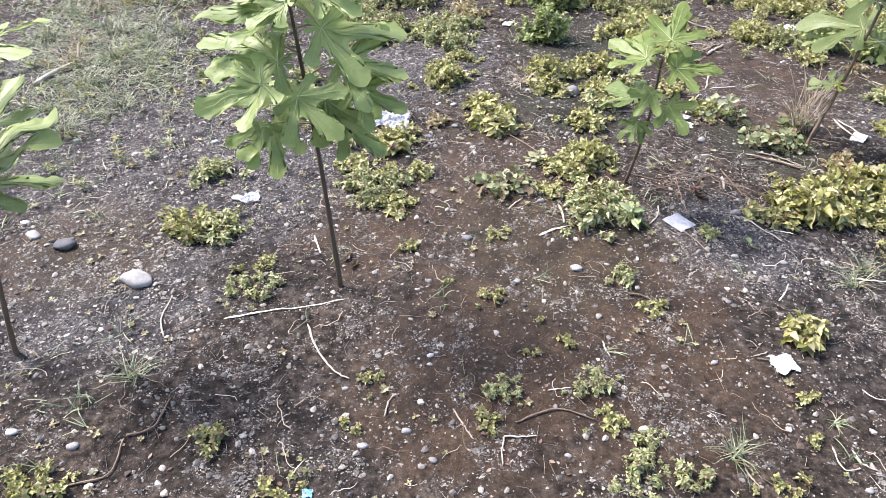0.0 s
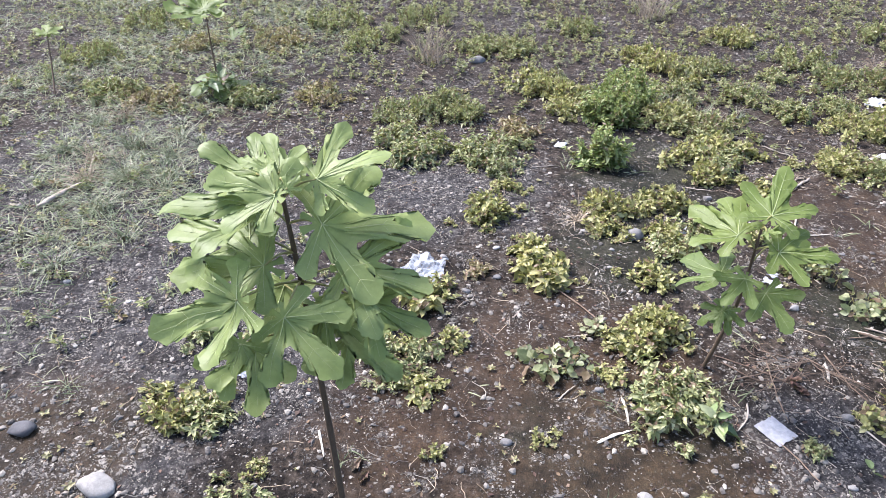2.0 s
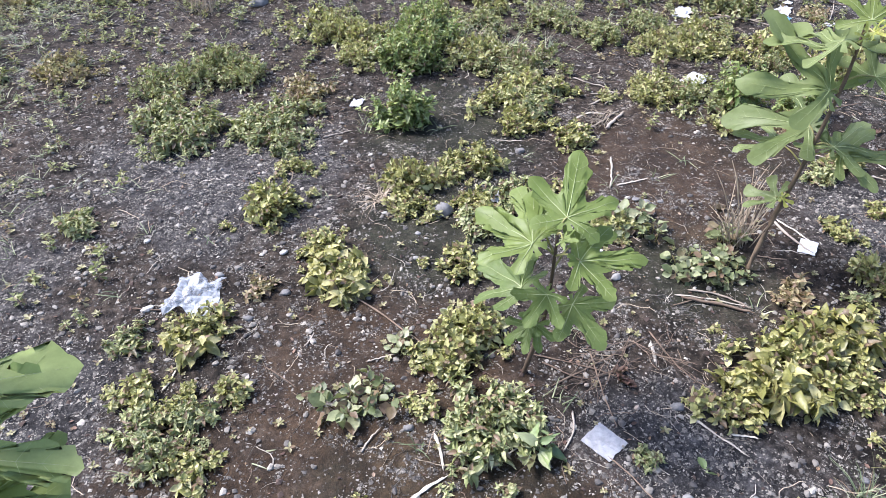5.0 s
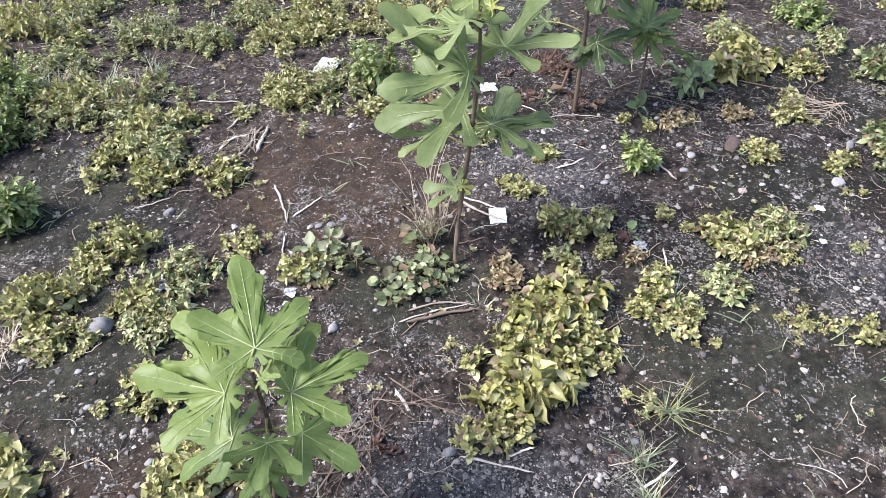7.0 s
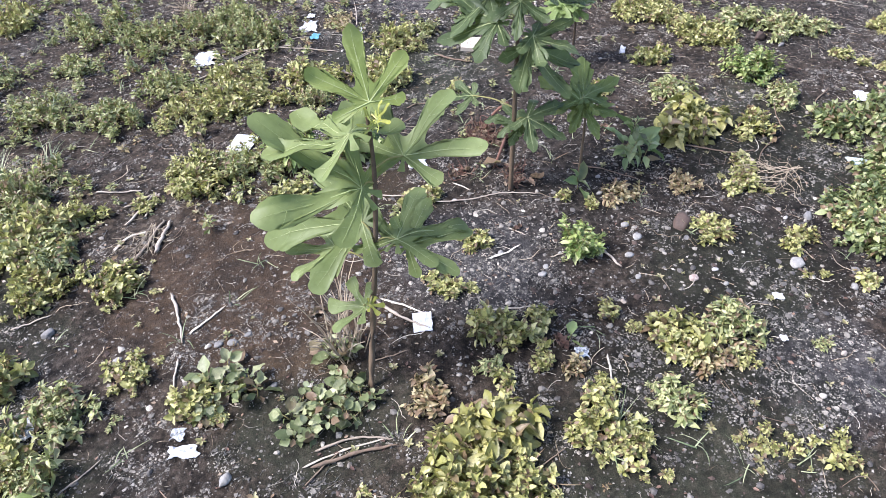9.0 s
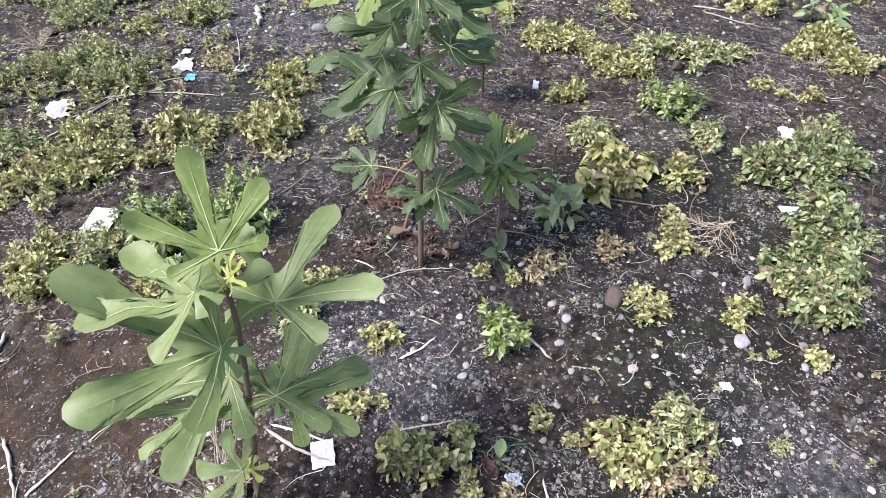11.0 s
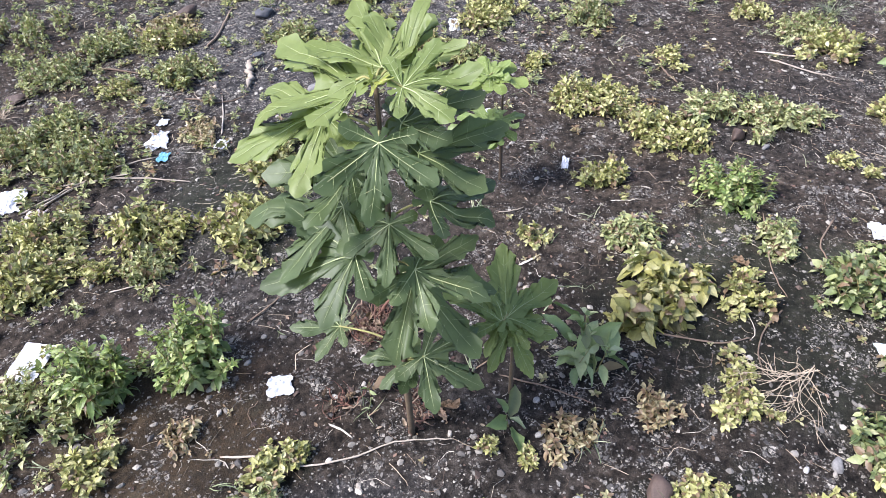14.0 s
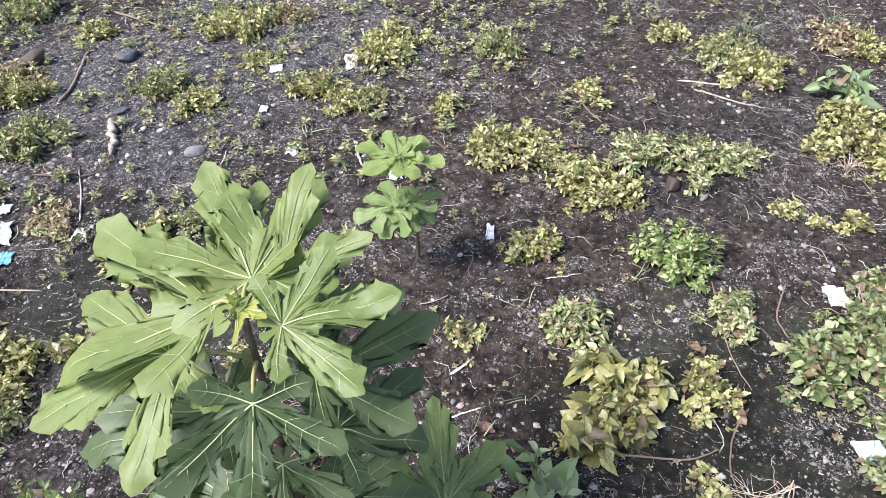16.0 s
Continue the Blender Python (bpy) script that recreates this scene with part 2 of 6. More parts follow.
SPROUT = leaf_material("sprout_leaf", (0.17, 0.17, 0.06), (0.27, 0.26, 0.11), (0.38, 0.35, 0.18))
GRASS = leaf_material("grass_blade", (0.09, 0.13, 0.060), (0.155, 0.20, 0.100), (0.27, 0.31, 0.17), 0.2, 0.3, dry=0.07)
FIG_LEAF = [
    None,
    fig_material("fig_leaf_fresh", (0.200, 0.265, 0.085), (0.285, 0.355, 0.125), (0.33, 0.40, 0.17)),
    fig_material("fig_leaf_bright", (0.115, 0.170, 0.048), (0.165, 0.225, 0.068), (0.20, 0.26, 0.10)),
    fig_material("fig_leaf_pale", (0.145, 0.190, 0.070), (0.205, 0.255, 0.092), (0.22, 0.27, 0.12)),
    # dark green, with the shade low in the crown added to the tone
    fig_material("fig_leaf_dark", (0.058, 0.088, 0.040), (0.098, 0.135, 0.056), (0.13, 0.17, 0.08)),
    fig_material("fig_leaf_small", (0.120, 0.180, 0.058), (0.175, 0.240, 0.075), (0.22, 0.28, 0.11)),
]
# lighter, mostly yellower tones for leaves at the top of a tree
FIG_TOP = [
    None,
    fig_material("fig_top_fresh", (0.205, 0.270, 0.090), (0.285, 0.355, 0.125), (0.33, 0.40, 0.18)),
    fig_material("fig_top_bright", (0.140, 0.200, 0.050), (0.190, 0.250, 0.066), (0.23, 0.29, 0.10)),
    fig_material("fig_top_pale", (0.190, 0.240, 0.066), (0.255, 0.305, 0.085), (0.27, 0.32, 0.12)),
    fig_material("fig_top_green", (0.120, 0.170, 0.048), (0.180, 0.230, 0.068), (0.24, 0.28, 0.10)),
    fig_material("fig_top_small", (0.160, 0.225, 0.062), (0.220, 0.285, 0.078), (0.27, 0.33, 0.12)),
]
FIG_TIP = fig_material("fig_leaf_young", (0.27, 0.31, 0.06), (0.37, 0.38, 0.08), (0.40, 0.42, 0.13))
VEIN = fibre_material("leaf_vein", (0.27, 0.33, 0.13), (0.40, 0.45, 0.21), 0.5)
BARK = fibre_material("fig_bark", (0.060, 0.043, 0.030), (0.155, 0.115, 0.075), 0.85)
GREEN_STEM = fibre_material("green_stem", (0.20, 0.20, 0.07), (0.33, 0.31, 0.12), 0.6)
WEED_STEM = fibre_material("weed_stem", (0.14, 0.13, 0.05), (0.28, 0.23, 0.10), 0.7)
STRAW = fibre_material("straw", (0.22, 0.17, 0.115), (0.50, 0.42, 0.31), 0.8)
STICK = fibre_material("weathered_stick", (0.20, 0.165, 0.125), (0.46, 0.40, 0.33), 0.85)
TWIG = fibre_material("brown_twig", (0.085, 0.060, 0.045), (0.24, 0.18, 0.13), 0.85)
REED = fibre_material("bleached_reed", (0.30, 0.265, 0.21), (0.62, 0.57, 0.48), 0.75)
DEAD = leaf_material("dead_leaf", (0.045, 0.024, 0.019), (0.105, 0.055, 0.042), (0.23, 0.145, 0.105), 0.1, 0.7, 0.8)
RUST_WOOD = fibre_material("rusty_dead_wood", (0.060, 0.033, 0.026), (0.17, 0.090, 0.065), 0.9)
STONES = {
    "pale": stone_material("pale_stone", (0.17, 0.165, 0.152), (0.34, 0.33, 0.305)),
    "grey": stone_material("grey_stone", (0.105, 0.102, 0.098), (0.235, 0.228, 0.215)),
    "white": stone_material("white_stone", (0.27, 0.26, 0.24), (0.50, 0.485, 0.45)),
    "brown": stone_material("brown_stone", (0.038, 0.024, 0.018), (0.085, 0.055, 0.040)),
    "dark": stone_material("dark_stone", (0.035, 0.036, 0.040), (0.085, 0.086, 0.092)),
    "pink": stone_material("pinkish_stone", (0.28, 0.21, 0.18), (0.46, 0.37, 0.33)),
}
FILMS = {
    "white": film_material("white_plastic", (0.66, 0.67, 0.69), 0.45, 0.2),
    "clear": film_material("milky_plastic", (0.62, 0.66, 0.70), 0.25, 0.35),
    "foil": film_material("dull_foil", (0.40, 0.40, 0.405), 0.40, 0.05),
    "blue": film_material("blue_plastic", (0.16, 0.40, 0.52), 0.4, 0.2),
    "pale": film_material("pale_blue_plastic", (0.62, 0.74, 0.74), 0.4, 0.2),
    "pink": film_material("stained_card", (0.60, 0.50, 0.46), 0.8, 0.05),
    "tan": film_material("dirty_foam", (0.52, 0.45, 0.36), 0.9, 0.0),
}


# ---- ground ----
def rise(x, y):
    """The ground's height: a nearly level field with shallow dips and clods."""
    a = 0.016 * noise.noise((x * 0.9, y * 0.9, 3.0)) + 0.007 * noise.noise((x * 4, y * 4, 1.0)) + 0.004 * noise.noise((x * 13, y * 13, 7.0))
    return a + 0.0022 * noise.noise((x * 37, y * 37, 5.0))


def spread(lo, hi, step, far):
    """Grid lines: close together from lo to hi, then ever wider out to far."""
    inner = list(np.arange(lo, hi, step))
    out, gap = [], step
    p = inner[-1]
    while p < far:
        gap *= 1.35
        p += gap
        out.append(p)
    before, gap, p = [], step, lo
    while p > -far:
        gap *= 1.35
        p -= gap
        before.append(p)
    return before[::-1] + inner + out


def mesh_of(name, verts, faces, material, smooth=False):
    me = bpy.data.meshes.new(name)
    me.from_pydata([tuple(v) for v in verts], [], faces)
    me.materials.append(material)
    if smooth:
        me.shade_smooth()
    return me


def build_ground():
    xs, ys = spread(-2.6, 6.2, 0.034, 400), spread(0.3, 6.6, 0.034, 400)
    verts = [(x, y, rise(x, y)) for y in ys for x in xs]
    w = len(xs)
    faces = [(j * w + i, j * w + i + 1, (j + 1) * w + i + 1, (j + 1) * w + i) for j in range(len(ys) - 1) for i in range(w - 1)]
    return tagged(new("ground", mesh_of("ground", verts, faces, SOIL, True)), "dark damp bare soil with grit and rust-brown film", "ground", kind="structure")


build_ground()


def part(name, me, parent, label="", m=None):
    """Links one mesh object under a thing or a part."""
    ob = new(name, me)
    ob.parent = parent
    if m is not None:
        ob.matrix_basis = m
    return tagged(ob, label)


def thing(name, x, y, label, category, group="", turn=0.0, z=None):
    ob = new(name)
    ob.empty_display_size = 0.02
    ob.matrix_basis = pose(x, y, rise(x, y) if z is None else z, 0, 0, turn)
    return tagged(ob, label, category, group)


def tube(points, radii, sides=6, close=True):
    """Vertices and faces of a tapered tube along points."""
    pts = [Vector(p) for p in points]
    verts, faces = [], []
    for i, p in enumerate(pts):
        d = (pts[min(i + 1, len(pts) - 1)] - pts[max(i - 1, 0)]).normalized()
        side = d.cross(Vector((0.31, 0.17, 0.93))).normalized()
        up = side.cross(d)
        for k in range(sides):
            a = 2 * math.pi * k / sides
            verts.append(p + (side * math.cos(a) + up * math.sin(a)) * radii[i])
    for i in range(len(pts) - 1):
        for k in range(sides):
            a, b = i * sides + k, i * sides + (k + 1) % sides
            faces.append((a, b, b + sides, a + sides))
    if close:
        faces.append(tuple(range(sides))[::-1])
        faces.append(tuple(range((len(pts) - 1) * sides, len(pts) * sides)))
    return verts, faces


def join(pieces):
    verts, faces = [], []
    for v, f in pieces:
        n = len(verts)
        verts += list(v)
        faces += [tuple(i + n for i in q) for q in f]
    return verts, faces


def smooth_line(points, steps=5):
    """A soft curve through a few points."""
    pts = [Vector(p) for p in points]
    out = []
    for i in range(len(pts) - 1):
        a, b, c, d = pts[max(i - 1, 0)], pts[i], pts[i + 1], pts[min(i + 2, len(pts) - 1)]
        for k in range(steps):
            t = k / steps
            out.append(0.5 * (2 * b + (c - a) * t + (2 * a - 5 * b + 4 * c - d) * t * t + (3 * b - a - 3 * c + d) * t ** 3))
    return out + [pts[-1]]


# ---- weeds ----
def blade_leaf(length, width, fold, droop, m):
    """A small oval leaf: two halves folded along the midrib, with a crinkled edge, bent down at the tip."""
    rows = [(0.0, 0.10), (0.20, 0.66), (0.46, 1.0), (0.76, 0.72), (1.0, 0.08)]
    verts, faces = [], []
    for i, (u, w) in enumerate(rows):
        z = -droop * length * u * u
        for s in (-1, 0, 1):
            crinkle = 0.16 * width * ((i + (s > 0)) % 2) * abs(s)
            verts.append(m @ Vector((u * length, s * w * width / 2, z + abs(s) * fold * w * width + crinkle)))
    for i in range(len(rows) - 1):
        for k in range(2):
            a = i * 3 + k
            faces.append((a, a + 1, a + 4, a + 3))
    return verts, faces


# kind: leaves on a shoot, leaf length, width share, shoot height, lift of the leaves, droop
SHOOT = {
    "yellow": (22, 0.021, 0.58, 0.044, 28, 0.5),
    "green": (22, 0.018, 0.56, 0.050, 30, 0.5),
    "lush": (22, 0.0234, 0.62, 0.050, 30, 0.5),
    "bushy": (44, 0.024, 0.52, 0.130, 34, 0.4),
    "reddish": (14, 0.021, 0.58, 0.036, 24, 0.45),
    "drooping": (17, 0.032, 0.74, 0.056, 24, 0.6),
    "creeping": (9, 0.030, 0.80, 0.045, 16, 0.20),
    "broadleaf": (10, 0.064, 0.56, 0.110, 26, 0.35),
    "seedling": (5, 0.055, 0.55, 0.050, 22, 0.30),
}
shoots = {}


LEAF_SIZES = 3
leaf_meshes = {}


def shoot_plan(kind, n):
    """How one shoot is built: its stem's tip, and for each leaf a pose, a scale and which of the alike leaves it is."""
    rnd = random.Random(kind + str(n))
    count, length, share, tall, lift, droop = SHOOT[kind]
    lean = Vector((rnd.uniform(-0.25, 0.25), rnd.uniform(-0.25, 0.25), 1)) * tall
    leaves = []
    for i in range(count):
        f = (i + 0.5) / count
        size = (1.15 - 0.55 * f ** 2) * rnd.uniform(0.4, 1.4)
        turn = i * 137.5 + rnd.uniform(-25, 25)
        up = lift * (0.3 + 1.1 * f) + rnd.uniform(-34, 34)
        stalk = length * size * (0.35 if kind == "creeping" else 0.15)
        m = Matrix.Translation(lean * (0.12 + 0.88 * f)) @ pose(0, 0, 0, 0, -up, turn) @ Matrix.Rotation(radians(rnd.uniform(-60, 60)), 4, "X")
        leaves.append((m @ Matrix.Translation((stalk, 0, 0)) @ Matrix.Scale(size, 4), rnd.randrange(LEAF_SIZES)))
    return lean, leaves


def small_leaf(kind, n):
    """Vertices and faces of one of the alike leaves of a kind of weed."""
    rnd = random.Random(kind + "leaf" + str(n))
    length, share, droop = SHOOT[kind][1], SHOOT[kind][2], SHOOT[kind][5]
    return blade_leaf(length, length * share * rnd.uniform(0.85, 1.15), rnd.uniform(0.06, 0.30), droop * rnd.uniform(0.3, 1.7), Matrix.Identity(4))


def leaf_mesh(kind, n):
    if (kind, n) not in leaf_meshes:
        leaf_meshes[kind, n] = mesh_of("leaf", *small_leaf(kind, n), LEAVES[kind], True)
    return leaf_meshes[kind, n]


def stem_piece(lean):
    return tube([(0, 0, -0.006), lean * 0.5, lean], [0.0022, 0.0017, 0.0008], 4)


def plain_leaf(kind):
    """The same small leaf with fewer faces, for weeds far from the path."""
    length, w = SHOOT[kind][1], SHOOT[kind][1] * SHOOT[kind][2] * 0.5
    v = [Vector((0, 0, 0)), Vector((0.5 * length, -w, 0.35 * w)), Vector((length, 0, -0.3 * length)), Vector((0.5 * length, w, 0.35 * w))]
    return v, [(0, 1, 2), (0, 2, 3)]


def shoot_mesh(kind, n, far):
    """Three leafy shoots in one piece, with their foot at the origin; alike pieces share it."""
    if (kind, n, far) not in shoots:
        pieces, stems = [], []
        for k in (0, 1, 2):
            lean, leaves = shoot_plan(kind, n + 6 * k)
            aside = pose(0, 0, 0, 0, 0, 120 * k) @ pose(SHOOT[kind][1] * 0.8, 0, 0, 0, 12, 0)
            for m, which in leaves:
                v, f = plain_leaf(kind) if far else small_leaf(kind, which)
                pieces.append(([aside @ m @ p for p in v], f))
            v, f = stem_piece(lean)
            stems.append(([aside @ p for p in v], f))
        lv, lf = join(pieces)
        me = mesh_of("shoot", *join([(lv, lf)] + stems), LEAVES[kind], True)
        me.materials.append(WEED_STEM)
        for p in me.polygons[len(lf):]:
            p.material_index = 1
        shoots[kind, n, far] = me
    return shoots[kind, n, far]


def shoot(kind, n, root, m, apart, far=False):
    """Adds shoots to a weed: a stem with leaves of its own, or, where they are too small to pick apart, three in one piece."""
    if not apart:
        return tagged(part("shoot", shoot_mesh(kind, n, far), root, m=m), kind="stuff")
    lean, leaves = shoot_plan(kind, n)
    if (kind, n, "stem") not in shoots:
        shoots[kind, n, "stem"] = mesh_of("stem", *stem_piece(lean), WEED_STEM)
    stem = part("stem", shoots[kind, n, "stem"], root, m=m)
    for q, which in leaves:
        part("leaf", leaf_mesh(kind, which), stem, m=q)
    return stem


WEED_LABEL = {
    "yellow": ("yellow_weed", "low yellow-green weed clump with mottled leaves on bare soil"),
    "green": ("green_weed", "low dull green weed clump on gritty soil"),
    "bushy": ("bushy_weed", "upright bushy green weed with many small leaves"),
    "lush": ("leafy_weed", "spreading mid-green weed clump with oval leaves on soil"),
    "reddish": ("reddish_weed", "stunted weed with reddish and yellowing leaves on soil"),
    "drooping": ("wilted_weed", "wilting yellow weed with long drooping leaves"),
    "creeping": ("creeping_weed", "creeping weed with rounded dull green leaflets on soil"),
    "broadleaf": ("broadleaf_weed", "green broadleaf weed with large oval leaves"),
    "seedling": ("seedling", "small fresh green seedling with few oval leaves"),
}


def weed(kind, x, y, r, h, seed):
    rnd = random.Random(seed)
    name, label = WEED_LABEL[kind]
    if kind in ("yellow", "green", "bushy"):
        label = ("small " if r < 0.05 else "broad " if r > 0.12 else "") + label
    root = thing(name, x, y, label, "weed", "weeds on the field", rnd.uniform(0, 360))
    tall, length = SHOOT[kind][3], SHOOT[kind][1]
    if kind == "seedling":
        shoot(kind, seed % 3, root, Matrix.Diagonal((r / 0.06,) * 3).to_4x4(), True)
        return root
    apart = kind == "broadleaf" or (kind == "drooping" and 1.2 < x < 1.8) or (kind == "creeping" and r < 0.1) or (r < 0.027 and y < 3.4)
    size = min(1.12, max(0.6, (r / 0.10) ** 0.35))
    n = max(2, min(60, round(0.78 * (r / (length * 0.80 * size)) ** 2 + 1)))
    n = max(2, round(n * {"creeping": 0.65, "bushy": 1.9, "drooping": 1.3}.get(kind, 1.0)))
    far = y + 0.25 * x > 4.1
    n = n if apart else max(2, (n + 2) // 3)
    meagre = y < 1.95 and x < 2.8 and kind in ("yellow", "green")
    if meagre:
        n, size, h, r = max(2, round(0.7 * n)), 0.62 * size, 0.65 * h, 0.85 * r
    for i in range(n):
        q = math.sqrt((i + 0.6) / n) * max(0.15 * r, r - 0.55 * length * size) * rnd.uniform(0.60, 1.34)
        a = i * 2.39996 + rnd.uniform(-0.5, 0.5)
        px, py = q * math.cos(a), q * math.sin(a) * 0.85
        edge = q / max(r, 0.001)
        k = size * rnd.uniform(0.72, 1.2)
        up = max(0.45, min(2.6, (h * (1.0 - 0.5 * edge * edge) * rnd.uniform(0.55, 1.3)) / tall)) / size
        tip = 34 * edge * rnd.uniform(0.5, 1.2)
        m = pose(px, py, 0.0, 0, 0, math.degrees(a)) @ pose(0, 0, 0, 0, tip, rnd.uniform(0, 360)) @ Matrix.Diagonal((k, k, k * (0.5 + 0.5 * up), 1))
        shoot(kind, rnd.randrange(6), root, m, apart, far)
    if kind in ("yellow", "green", "lush") and r > 0.055 and not apart:
        # stragglers round the clump
        for i in range(3 if r < 0.1 else 4):
            q, a = r * rnd.uniform(1.05, 1.55), rnd.uniform(0, 6.283)
            k = size * rnd.uniform(0.30, 0.62)
            m = pose(q * math.cos(a), q * math.sin(a) * 0.85, 0.0, 0, 0, rnd.uniform(0, 360)) @ Matrix.Diagonal((k, k, 0.7 * k, 1))
            shoot(kind, rnd.randrange(6), root, m, False, far)
    return root


def grass_mesh(r, seed, dry):
    rnd = random.Random(seed)
    pieces = []
    for i in range(int(16 + 260 * r)):
        a, up = rnd.uniform(0, 6.283), rnd.uniform(12, 75)
        length, wide = r * rnd.uniform(0.6, 1.3), rnd.uniform(0.0011, 0.0024)
        m = pose(rnd.uniform(-0.2, 0.2) * r, rnd.uniform(-0.2, 0.2) * r, 0, 0, -up, math.degrees(a))
        verts, faces = [], []
        for k in range(6):
            u = k / 5
            w = wide * (1 - u * 0.9)
            z = -length * (0.25 + 0.4 * rnd.random()) * u ** 2.2
            verts += [m @ Vector((u * length, -w, z)), m @ Vector((u * length, w, z)), m @ Vector((u * length, 0, z - w * 0.8))]
            if k:
                b = (k - 1) * 3
                faces += [(b, b + 1, b + 4, b + 3), (b + 1, b + 2, b + 5, b + 4), (b + 2, b, b + 3, b + 5)]
        pieces.append((verts, faces))
    return mesh_of("foliage", *join(pieces), STRAW if dry else GRASS)


def grass_tuft(x, y, r, seed, dry=False):
    root = thing("dry_grass_tuft" if dry else "grass_tuft", x, y, "dry straw-coloured grass tuft with thin bent blades" if dry else "sparse green grass tuft with thin arching blades", "grass", "grass tufts", seed)
    tagged(part("foliage", grass_mesh(r, seed, dry), root), kind="stuff")
    return root


def stalk_set(root, name, n, r, tall, material, seed, flat=0.5, thick=1.0):
    rnd = random.Random(seed)
    for i in range(n):
        a = rnd.uniform(0, 6.283)
        length = r * rnd.uniform(0.6, 1.25)
        up = tall * rnd.uniform(0.3, 1.0)
        start = Vector((rnd.uniform(-0.3, 0.3) * r * flat, rnd.uniform(-0.3, 0.3) * r * flat, -0.004))
        end = start + Vector((math.cos(a) * length, math.sin(a) * length, up))
        mid = (start + end) / 2 + Vector((rnd.uniform(-0.1, 0.1) * r, rnd.uniform(-0.1, 0.1) * r, 0.18 * up))
        v, f = tube(smooth_line([start, mid, end], 4), np.linspace(0.0022, 0.0009, 9) * thick, 4)
        part(name, mesh_of(name, v, f, material), root)


def dry_stalks(x, y, r, seed):
    root = thing("dead_weed", x, y, "dead weed of thin straw-coloured standing stalks", "dead weed")
    stalk_set(root, "stalk", 52, r * 0.85, 0.30, STRAW, seed, 1.6)
    return root


def star_weed(x, y, r, seed):
    root = thing("star_grass", x, y, "low grass with pale stalks spread out like a star", "grass")
    stalk_set(root, "stalk", 16, r * 1.5, 0.05, GREEN_STEM, seed, 0.2, 0.6)
    tagged(part("foliage", grass_mesh(r * 0.7, seed + 1, False), root), kind="stuff")
    return root


# ---- fig trees ----
class Fig:
    """A young fig tree as it is put together: its root and the line of its trunk."""

    def __init__(self, root, line, tint):
        self.root, self.line, self.tint = root, line, tint


FIG_LABEL = [
    None,
    "young fig tree with thin brown trunk and lobed green leaves",
    "small fig sapling with fresh green broad-lobed leaves",
    "slender fig sapling with pale deeply cut finger-lobed leaves",
    "leafy young fig tree with dark green deeply lobed leaves",
    "very small fig sapling with few rounded lobed leaves",
]


def fig_tree(points, tint):
    base = Vector(points[0])
    root = thing("fig_tree", base.x, base.y, FIG_LABEL[tint], "fig tree", "row of young fig trees", 0, rise(base.x, base.y))
    down = Vector((base.x, base.y, rise(base.x, base.y)))
    line = smooth_line([Vector(p) - down for p in points], 6)
    line[0].z = -0.03
    n = len(line)
    thick = 0.0045 + 0.0045 * line[-1].z
    radii = [thick * (1 - 0.55 * i / (n - 1)) * (1.0 + (0.16 if i % 3 == 0 else 0.0)) for i in range(n)]
    v, f = tube(line, radii, 8)
    part("trunk", mesh_of("trunk", v, f, BARK, True), root, "thin brown ringed trunk")
    return Fig(root, line, tint)


# half-width of a lobe along its length, as shares of the leaf's size: broad and wavy, shouldered, spoon-shaped fingers, long fingers
LOBE = {
    1: ((0.0, 0.17), (0.43, 0.165), (0.50, 0.150), (0.57, 0.190), (0.64, 0.235), (0.69, 0.215), (0.73, 0.150), (0.78, 0.135), (0.84, 0.165), (0.88, 0.150), (0.92, 0.095), (0.965, 0.070), (1.0, 0.0)),
    2: ((0.0, 0.17), (0.43, 0.165), (0.50, 0.155), (0.58, 0.185), (0.66, 0.222), (0.71, 0.200), (0.75, 0.148), (0.80, 0.128), (0.86, 0.135), (0.91, 0.100), (0.96, 0.062), (1.0, 0.0)),
    3: ((0.0, 0.105), (0.2, 0.095), (0.35, 0.088), (0.5, 0.096), (0.65, 0.116), (0.78, 0.130), (0.87, 0.122), (0.94, 0.094), (0.98, 0.052), (1.0, 0.0)),
    4: ((0.0, 0.125), (0.25, 0.118), (0.38, 0.104), (0.48, 0.126), (0.58, 0.182), (0.65, 0.205), (0.70, 0.150), (0.75, 0.112), (0.81, 0.130), (0.86, 0.125), (0.91, 0.080), (0.965, 0.050), (1.0, 0.0)),
    5: ((0.0, 0.18), (0.2, 0.17), (0.40, 0.150), (0.55, 0.170), (0.68, 0.200), (0.80, 0.172), (0.90, 0.122), (0.96, 0.075), (1.0, 0.0)),
}
# how far out the bays between the lobes begin, how wide they gape, and how ragged the edge is
BAY = {1: (0.37, 0.36, 0.50), 2: (0.42, 0.34, 0.45), 3: (0.27, 0.42, 0.25), 4: (0.36, 0.24, 0.50), 5: (0.45, 0.25, 0.35)}


def lobe_width(shape, u):
    for (u0, w0), (u1, w1) in zip(shape, shape[1:]):
        if u <= u1:
            return w0 + (w1 - w0) * (u - u0) / (u1 - u0)
    return 0.0


